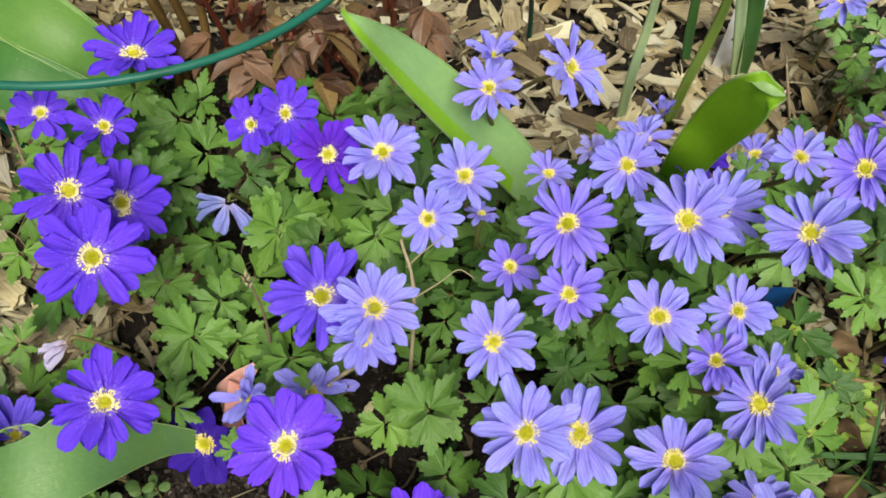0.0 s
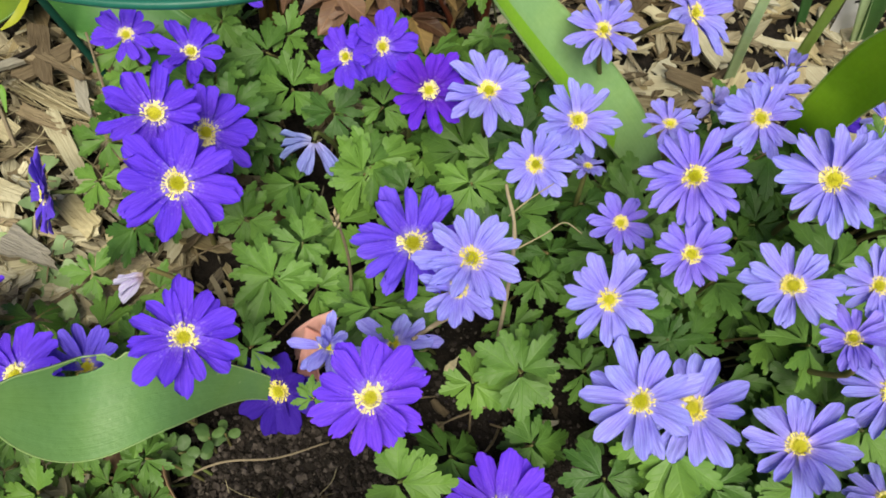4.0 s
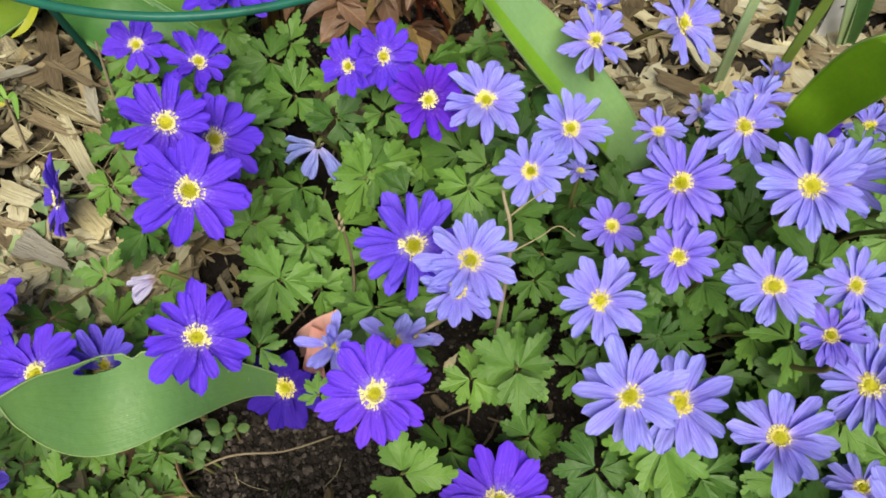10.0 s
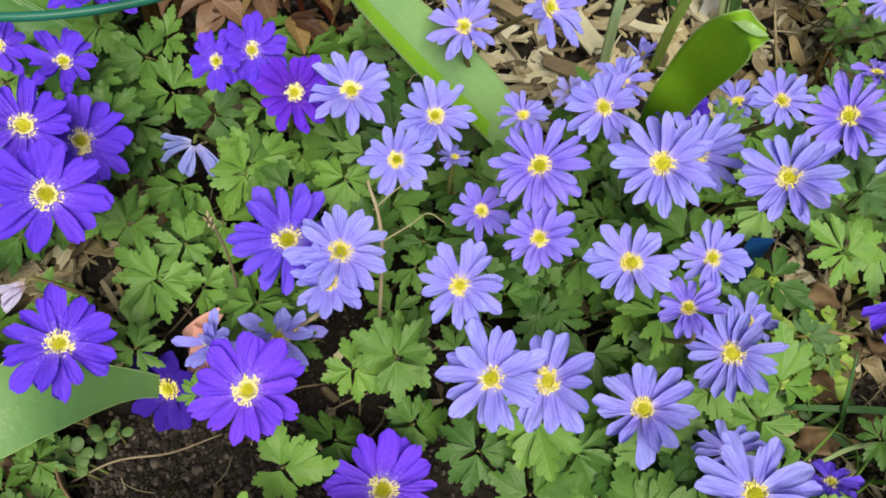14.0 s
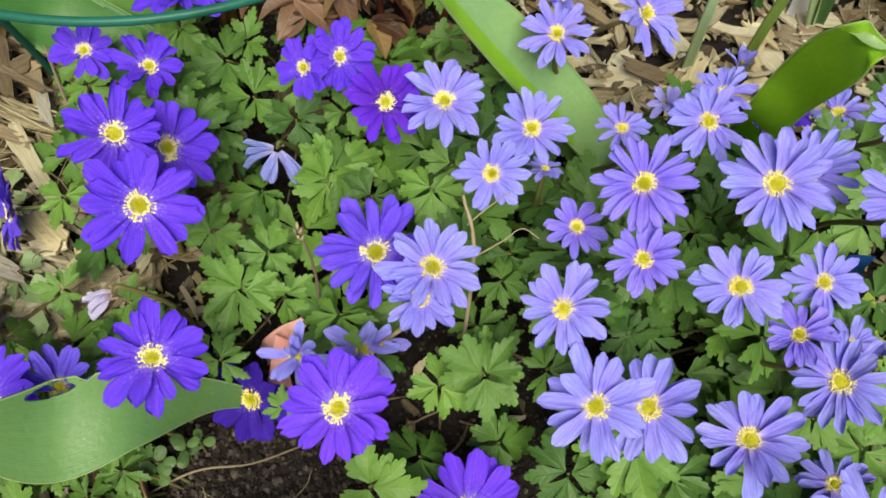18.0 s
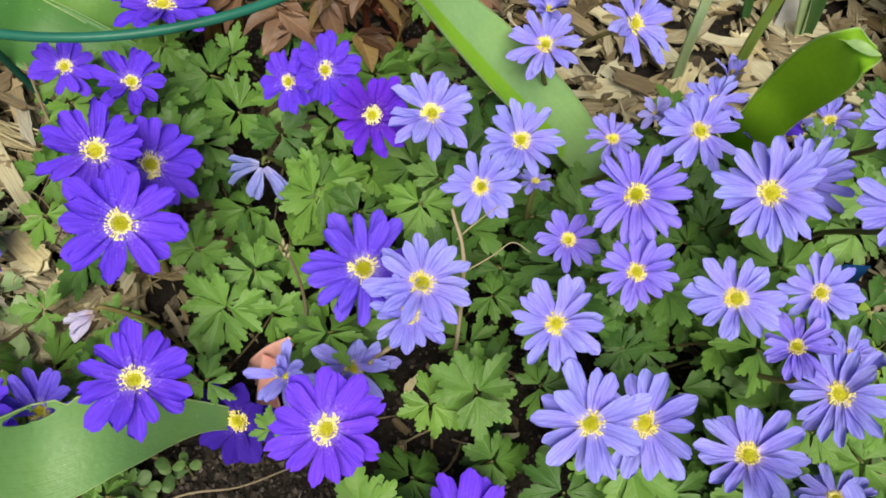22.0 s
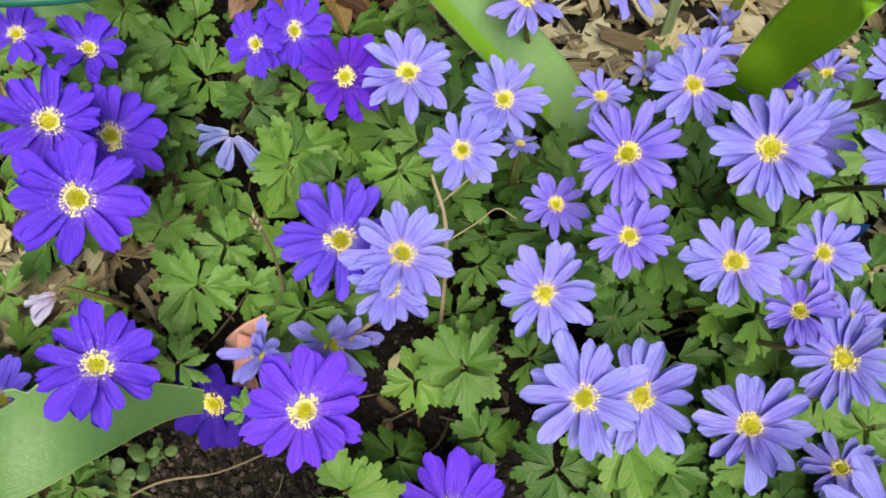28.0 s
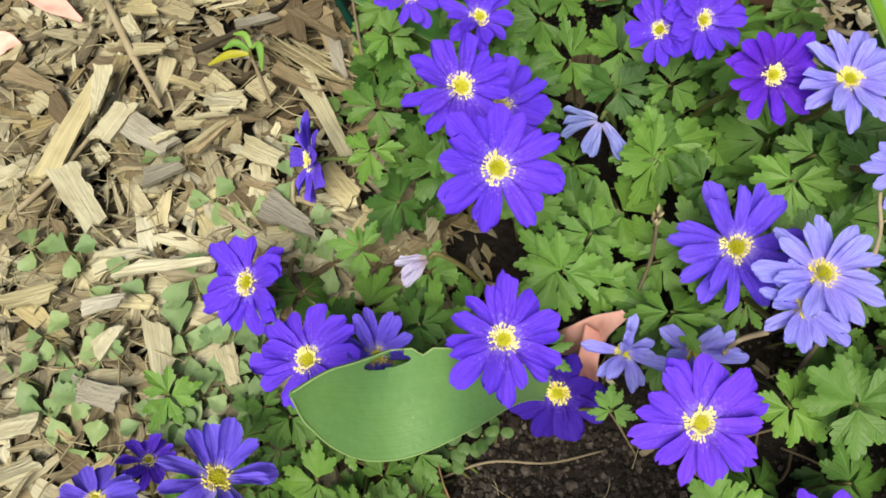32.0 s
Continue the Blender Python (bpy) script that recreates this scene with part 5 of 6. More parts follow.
f41 = Vector((-0.083, 0.227, 0.056))
drooping_bloom(f41, 0.0175, [(-1, 0.12, -0.05), (-1, -0.12, -0.2), (-0.9, -0.45, -0.35), (-0.30, -1, -0.5), (-0.05, -1, -0.55), (0.75, -0.95, -0.45), (0.9, -0.6, -0.5)], "pale", "faded pale blue anemone with drooping petals among the leaves", f41 + Vector((0.01, 0.02, -0.056)))
f42 = Vector((-0.134, 0.146, 0.056))
drooping_bloom(f42, 0.0145, [(-1, -0.5, -0.3), (-0.8, -0.8, -0.2), (-0.55, -1, -0.4), (-1, -0.25, -0.4)], "white", "withered whitish anemone bud on a bent stem", f42 + Vector((0.025, 0.01, -0.056)))
f64 = Vector((0.118, 0.266, 0.100))
drooping_bloom(f64, 0.012, [(-0.7, 0.4, 0.8), (0.6, 0.3, 0.8), (0.0, 0.1, 1), (-0.1, 0.7, 0.8), (0.3, -0.3, 0.9)], "light", "half-open lavender anemone bud among the leaves", f64 + Vector((0.0, 0.01, -0.10)))

TWIGS = (
    ([(0.243, 0.378, 0.0), (0.233, 0.401, 0.03)], 0.0011, 0.0008),
    ([(0.012, 0.145, 0.0), (0.010, 0.160, 0.093), (0.003, 0.171, 0.118)], 0.0010, 0.0006),
    ([(0.010, 0.160, 0.093), (0.020, 0.165, 0.099), (0.027, 0.171, 0.100), (0.034, 0.168, 0.099)], 0.00035, 0.00022),
    ([(0.006, 0.166, 0.106), (0.012, 0.170, 0.112), (0.020, 0.176, 0.116)], 0.00035, 0.0002),
    ([(-0.054, 0.163, 0.020), (-0.054, 0.164, 0.060), (-0.058, 0.164, 0.093)], 0.0008, 0.0006),
    ([(-0.122, 0.072, 0.004), (-0.097, 0.089, 0.007), (-0.073, 0.095, 0.008), (-0.053, 0.106, 0.006)], 0.0006, 0.0004),
    ([(-0.344, 0.268, 0.020), (-0.314, 0.237, 0.015), (-0.294, 0.218, 0.008)], 0.0022, 0.0015),
    ([(-0.278, 0.277, 0.010), (-0.254, 0.248, 0.020), (-0.235, 0.224, 0.020)], 0.0007, 0.0011),
    ([(-0.338, 0.137, 0.006), (-0.319, 0.172, 0.014), (-0.313, 0.208, 0.014)], 0.0016, 0.001),
    ([(-0.276, 0.089, 0.010), (-0.245, 0.070, 0.014)], 0.0009, 0.0006),
    ([(-0.199, 0.258, 0.008), (-0.203, 0.264, 0.025), (-0.209, 0.276, 0.052)], 0.0011, 0.0006),
    ([(0.143, 0.166, 0.040), (0.156, 0.158, 0.020), (0.176, 0.144, 0.000)], 0.0013, 0.0018),
    ([(-0.010, 0.146, 0.060), (-0.017, 0.145, 0.050), (-0.023, 0.136, 0.055)], 0.0012, 0.0009),
)
for pts, r0, r1 in TWIGS:
    pale = r0 < 0.0004
    base = Vector(pts[0])
    ob = new("twig", mesh_of("twig", *tube(shifted(pts, base), r0, r1, 6, 6, 0.12), STRAW if pale else TWIG))
    ob.location = base
    tagged(ob, "fine straw-coloured dry twig between the flowers" if pale else "thin dry brown twig among the plants", "twig", "dry twigs")
bud = Vector((-0.058, 0.163, 0.093))
vs, fs = [], []
for k in range(7):
    v1, f1 = blob((0.0011 * math.cos(k * 2.4), 0.0011 * math.sin(k * 2.4), 0.0012 * k - 0.006), Vector((0.35 * math.cos(k * 2.4), 0.35 * math.sin(k * 2.4) + 0.2, 0.9)).normalized(), 0.0026, 0.00075, 6)
    fs += [tuple(i + len(vs) for i in f) for f in f1]
    vs += v1
ob = new("dry_bud", mesh_of("dry_bud", vs, fs, STRAW, True))
ob.location = bud
tagged(ob, "small dry straw-coloured bud on a thin twig", "bud")


def fallen_petal(points, widths, label):
    return ribbon_thing("fallen_petal", label, "petal", points, widths, across(points, (0, -0.5, 0.86)), 0.3, PINK, 0.0006, "fallen petals", edge=0.22)


fallen_petal([(-0.079, 0.149, -0.001), (-0.072, 0.147, 0.014), (-0.065, 0.148, 0.028), (-0.0575, 0.150, 0.040)], (0.0045, 0.0062, 0.0048, 0.0018), "torn salmon-pink fallen tulip petal leaning up from the soil")
fallen_petal([(-0.066, 0.147, 0.026), (-0.067, 0.136, 0.024), (-0.066, 0.128, 0.014), (-0.066, 0.121, 0.004)], (0.0050, 0.0038, 0.0048, 0.0012), "torn strip of salmon-pink tulip petal on the soil")
fallen_petal([(-0.401, 0.275, 0.012), (-0.374, 0.262, 0.018), (-0.353, 0.255, 0.016)], (0.006, 0.006, 0.001), "salmon-pink fallen tulip petal on the wood chips")
fallen_petal([(-0.395, 0.228, 0.010), (-0.386, 0.233, 0.014), (-0.379, 0.235, 0.012)], (0.005, 0.005, 0.001), "salmon-pink fallen tulip petal on the wood chips")

for pts in (
        [(-0.117, 0.068, 0.002), (-0.114, 0.075, 0.010), (-0.114, 0.088, 0.006)], [(-0.137, 0.074, 0.004), (-0.132, 0.078, 0.010), (-0.129, 0.084, 0.006)],
        [(0.199, 0.129, 0.004), (0.205, 0.133, 0.010), (0.221, 0.139, 0.006)], [(0.248, 0.183, 0.006), (0.234, 0.175, 0.012), (0.223, 0.169, 0.006)],
        [(0.263, 0.181, 0.004), (0.270, 0.180, 0.012), (0.282, 0.178, 0.006)],
        [(-0.115, 0.217, 0.006), (-0.103, 0.208, 0.014), (-0.095, 0.214, 0.008)], [(-0.115, 0.232, 0.004), (-0.102, 0.218, 0.012), (-0.091, 0.217, 0.006)]):
    ribbon_thing("dead_leaf", "curled brown dead leaf lying on the soil", "dead leaf", pts, (0.003, 0.009, 0.0015), [(0.6, 0.7, 0.3)] * 3, 0.9, DEAD, 0.0005, "dead leaves", edge=0.35)

tag = thing("plant_label", (0.187, 0.204, 0.0), "blue plastic plant label half hidden by leaves", "plant label")
part("plate", mesh_of("plate", *ribbon([(0, 0, -0.01), (0.001, 0.004, 0.03), (0.002, 0.006, 0.050)], (0.006, 0.0062, 0.0065), [(1, 0.1, 0)] * 3, 0.05, 4, 3), BLUE_TAG), tag)
tag2 = thing("plant_label", (0.204, 0.412, 0.000), "grey plastic plant label standing in the mulch", "plant label")
part("plate", mesh_of("plate", *ribbon([(0, 0, -0.01), (0.001, 0.005, 0.03), (0.002, 0.012, 0.07)], (0.010, 0.010, 0.010), [(1, 0.15, 0)] * 3, 0.05, 4, 3), GREY_TAG), tag2)
for k in range(3):
    part("mark", mesh_of("mark", *tube([(-0.003 + 0.001 * k, 0.0032 + 0.0028 * k, 0.026 + 0.013 * k), (0.003, 0.0034 + 0.0028 * k, 0.029 + 0.013 * k)], 0.0006, 0.0005, 2, 5), SOIL), tag2, None, "faded dark writing mark")

# grass and seedlings
grnd = random.Random(71)
for pts, wide, mat, words in (
        ([(0.207, 0.141, 0.012), (0.228, 0.138, 0.022), (0.249, 0.139, 0.022), (0.282, 0.142, 0.012)], 0.0016, BLADE, "long dark green blade of grass lying over the soil"),
        ([(0.218, 0.115, 0.010), (0.227, 0.118, 0.028), (0.244, 0.119, 0.030), (0.272, 0.117, 0.016)], 0.0010, BLADE_PALE, "pale arching blade of grass over the soil"),
        ([(0.234, 0.125, 0.000), (0.228, 0.136, 0.022), (0.227, 0.156, 0.045)], 0.0011, BLADE, "upright green blade of grass on the bare soil"),
        ([(0.257, 0.129, 0.000), (0.258, 0.138, 0.015), (0.258, 0.125, 0.016)], 0.0010, BLADE, "bent green blade of grass on the bare soil"),
        ([(0.219, 0.137, 0.012), (0.225, 0.128, 0.016), (0.241, 0.117, 0.010)], 0.0014, BLADE, "dark green blade of grass on the bare soil"),
        ([(0.242, 0.148, 0.010), (0.225, 0.138, 0.016), (0.211, 0.131, 0.008)], 0.0013, GRASS, "green blade of grass on the bare soil"),
        ([(0.193, 0.118, 0.006), (0.206, 0.128, 0.012), (0.222, 0.136, 0.010)], 0.0012, STRAW, "dry straw-coloured stalk on the soil"),
        ([(0.248, 0.176, 0.030), (0.257, 0.167, 0.030), (0.273, 0.158, 0.020)], 0.0008, STRAW, "thin dry straw-coloured stalk over the soil"),
        ([(0.204, 0.133, 0.008), (0.213, 0.131, 0.010), (0.226, 0.128, 0.008)], 0.0006, STRAW, "thin dry straw-coloured stalk on the soil"),
        ([(0.206, 0.379, 0.004), (0.224, 0.384, 0.008), (0.246, 0.390, 0.004)], 0.0013, STRAW, "dry straw-coloured stalk on the mulch"),
        ([(0.243, 0.373, 0.000), (0.231, 0.371, 0.025), (0.219, 0.369, 0.050)], 0.0009, BARK, "thin dead brown stalk standing in the mulch"),
        ([(0.262, 0.355, 0.000), (0.257, 0.355, 0.020), (0.256, 0.358, 0.035)], 0.0011, OLIVE_STEM, "olive stalk of a low plant"),
        ([(0.270, 0.355, -0.000), (0.263, 0.355, 0.020), (0.258, 0.356, 0.035)], 0.0010, OLIVE_STEM, "olive stalk of a low plant")):
    ribbon_thing("grass_blade", words, "grass", pts, [wide * 0.8] + [wide] * (len(pts) - 2) + [wide * 0.35], across(pts, (0, -0.5, 0.86)), 0.3, mat, 0.0004, "grass and stalks", ny=4, nx=6)
f66 = Vector((0.251, 0.180, 0.055))
drooping_bloom(f66, 0.023, [(-1, -0.30, -0.45), (-0.8, -0.55, -0.6), (-0.1, -0.7, -0.8), (0.25, -0.7, -0.8), (0.6, -0.5, -0.6), (1, -0.25, -0.35), (1, 0.1, -0.2)], "deep", "drooping violet-blue anemone hanging face down over the soil", f66 + Vector((0.0, 0.025, -0.055)))
for pts, wide, mat, words in (
        ([(0.218, 0.158, 0.010), (0.223, 0.151, 0.013), (0.230, 0.145, 0.010)], 0.011, DEAD, "flat brown scrap of bark on the soil"),
        ([(0.212, 0.129, 0.008), (0.215, 0.125, 0.016), (0.232, 0.128, 0.010)], 0.010, DEAD, "curled tan dead leaf on the soil"),
        ([(0.239, 0.135, 0.008), (0.244, 0.136, 0.014), (0.255, 0.134, 0.008)], 0.007, BRONZE, "dark purple-brown dead leaf on the soil"),
        ([(0.262, 0.183, 0.006), (0.263, 0.176, 0.012), (0.272, 0.175, 0.008)], 0.009, DEAD, "brown dead leaf on the soil"),
        ([(0.226, 0.206, 0.010), (0.232, 0.199, 0.016), (0.242, 0.197, 0.010)], 0.010, DEAD, "brown dead leaf between the plants")):
    ribbon_thing("dead_leaf", words, "dead leaf", pts, (wide * 0.4, wide * 0.6, wide * 0.25), across(pts, (0, -0.5, 0.86)), 0.9, mat, 0.0005, "dead leaves", edge=0.45)
for k in range(26):
    x, y = grnd.uniform(0.17, 0.33), grnd.uniform(0.06, 0.17)
    d = Vector((grnd.uniform(-1, 1), grnd.uniform(-0.5, 0.5), 0)).normalized() * grnd.uniform(0.03, 0.07)
    pts = [Vector((x, y, 0)), Vector((x, y, 0)) + d * 0.4 + Vector((0, 0, 0.022)), Vector((x, y, 0)) + d * 0.8 + Vector((0, 0, 0.026)), Vector((x, y, 0)) + d * 1.2 + Vector((0, 0, 0.012))]
    ribbon_thing("grass_blade", "thin green blade of grass arching over the soil", "grass", pts, (0.0010, 0.0012, 0.001, 0.0002), [Vector((-d.y, d.x, 0.1))] * 4, 0.2, GRASS, 0.0003, "grass blades", ny=2, nx=5)


LEAFLET = ((0.0, 0.0), (0.20, 0.13), (0.42, 0.30), (0.62, 0.43), (0.78, 0.47), (0.89, 0.40), (0.92, 0.29), (0.90, 0.20), (0.98, 0.16), (1.03, 0.08), (1.03, 0.0))


def fan_leaflet(rnd):
    """A soft fan-shaped leaflet with a notched round end."""
    rim = [(x * rnd.uniform(0.96, 1.04), y * rnd.uniform(0.92, 1.08)) for x, y in LEAFLET]
    rim += [(x * rnd.uniform(0.96, 1.04), -y * rnd.uniform(0.92, 1.08)) for x, y in LEAFLET[-2:0:-1]]
    n, fold = len(rim), rnd.uniform(0.1, 0.35)
    height = lambda x, y: fold * abs(y) - 0.18 * x * x + 0.05 * math.sin(7 * x + 5 * y)
    verts = [(0.55, 0, height(0.55, 0))]
    for q in (0.5, 1.0):
        verts += [(0.55 + (x - 0.55) * q, y * q, height(0.55 + (x - 0.55) * q, y * q)) for x, y in rim]
    faces = [(0, 1 + k, 1 + (k + 1) % n) for k in range(n)]
    return verts, faces + [(1 + k, 1 + n + k, 1 + n + (k + 1) % n, 1 + (k + 1) % n) for k in range(n)]


def round_leaflet(rnd):
    """A round, slightly domed leaflet."""
    n = 14
    rim = [(0.5 - 0.5 * math.cos(a), (0.40 + 0.06 * math.cos(a + math.pi)) * math.sin(a)) for a in (2 * math.pi * k / n for k in range(n))]
    dome = rnd.uniform(0.05, 0.18)
    verts = [(0.5, 0, dome)]
    for q in (0.55, 1.0):
        verts += [(0.5 + (x - 0.5) * q, y * q, dome * (1 - q * q) + 0.03 * math.sin(9 * x + rnd.random())) for x, y in rim]
    faces = [(0, 1 + k, 1 + (k + 1) % n) for k in range(n)]
    return verts, faces + [(1 + k, 1 + n + k, 1 + n + (k + 1) % n, 1 + (k + 1) % n) for k in range(n)]


LEAFLETS = {
    "pale": ([mesh_of("leaflet", *fan_leaflet(grnd), SEEDLING) for _ in range(6)], "small blue-green seedling with three-part rounded leaves on the wood chips"),
    "round": ([mesh_of("leaflet", *round_leaflet(grnd), SEEDLING_DARK) for _ in range(5)], "small dark green seedling with round leaflets on the soil"),
    "fresh": ([mesh_of("leaflet", *fan_leaflet(grnd), SEEDLING_FRESH) for _ in range(5)], "small yellow-green seedling with notched leaflets on the soil"),
}


def seedling(x, y, size, leaves, look_of="pale"):
    """Leaves of three soft leaflets on a thin stalk."""
    ob = thing("seedling", (x, y, ground_height(x, y)), LEAFLETS[look_of][1], "seedling", "seedlings")
    first = grnd.uniform(0, 360)
    for k in range(leaves):
        a = radians(first + 360 * k / leaves)
        reach = 0.0 if leaves == 1 else size * 1.05
        tip = Vector((math.cos(a) * reach, math.sin(a) * reach, grnd.uniform(0.012, 0.020)))
        part("stalk", mesh_of("stalk", *tube([(0, 0, -0.004), (tip.x * 0.4, tip.y * 0.4, tip.z * 0.7), tuple(tip)], 0.0006, 0.0005, 3, 4), STEM), ob)
        lean = pose(tip.x, tip.y, tip.z, grnd.uniform(-14, 14) + 12, grnd.uniform(-14, 14), 0)
        for j in range(3):
            long = size * grnd.uniform(0.85, 1.12)
            m = lean @ pose(0, 0, 0, 0, 0, math.degrees(a) + 120 * j + grnd.uniform(-16, 16)) @ pose(0.0012, 0, 0, grnd.uniform(-10, 10), grnd.uniform(-14, 6), 0) @ Matrix.Diagonal((long, long, long, 1))
            part("leaflet", grnd.choice(LEAFLETS[look_of][0]), ob, m)


for x, y, size, leaves in (
        (-0.227, 0.119, 0.0135, 3), (-0.212, 0.106, 0.0115, 1), (-0.281, 0.125, 0.0115, 2), (-0.246, 0.173, 0.0115, 1), (-0.228, 0.168, 0.0115, 1), (-0.273, 0.091, 0.0105, 2), (-0.275, 0.072, 0.012, 3), (-0.264, 0.069, 0.01, 1), (-0.223, 0.09, 0.0105, 1), (-0.224, 0.099, 0.0095, 1), (-0.313, 0.128, 0.0105, 1), (-0.207, 0.18, 0.0115, 2), (-0.18, 0.153, 0.0115, 1), (-0.193, 0.161, 0.01, 1), (-0.194, 0.109, 0.009, 2), (-0.195, 0.098, 0.008, 1), (-0.202, 0.082, 0.01, 2), (-0.211, 0.083, 0.0095, 1), (-0.183, 0.087, 0.0095, 2), (-0.191, 0.066, 0.011, 1), (-0.204, 0.065, 0.011, 1), (-0.225, 0.076, 0.009, 1), (-0.247, 0.053, 0.01, 1), (-0.19, 0.08, 0.01, 1), (-0.214, 0.074, 0.01, 1), (-0.23, 0.068, 0.009, 1)):
    seedling(x, y, size, leaves)
for x, y, size in ((-0.206, 0.270, 0.0075), (-0.201, 0.265, 0.0065)):
    seedling(x, y, size, 1, "fresh")
seedling(-0.205, 0.231, 0.0085, 1, "round")
seedling(-0.220, 0.217, 0.0085, 1)
seedling(-0.280, 0.190, 0.0095, 1)
for x, y in ((-0.147, 0.088), (-0.136, 0.086), (-0.127, 0.093), (-0.115, 0.091), (-0.106, 0.093), (-0.1, 0.096), (-0.109, 0.087), (-0.14, 0.082), (-0.095, 0.1)):
    seedling(x, y, grnd.uniform(0.0050, 0.0070), grnd.choice((1, 1, 2)), "round")
for x, y in ((0.19, 0.164), (0.205, 0.171), (0.216, 0.164), (0.229, 0.173), (0.236, 0.183), (0.223, 0.161), (0.193, 0.202), (0.199, 0.185), (0.21, 0.17), (0.22, 0.159), (0.234, 0.174), (0.221, 0.183), (0.228, 0.155)):
    seedling(x, y, grnd.uniform(0.0085, 0.0120), grnd.choice((1, 1, 2)), "fresh")
for k in range(22):
    if k < 10:
        x, y = grnd.uniform(-0.22, -0.14), grnd.uniform(0.055, 0.12)
    else:
        x, y = grnd.uniform(0.185, 0.29), grnd.uniform(0.135, 0.215)
    seedling(x, y, grnd.uniform(0.0060, 0.0090), grnd.choice((1, 1, 2)), "round" if k < 14 else "fresh")

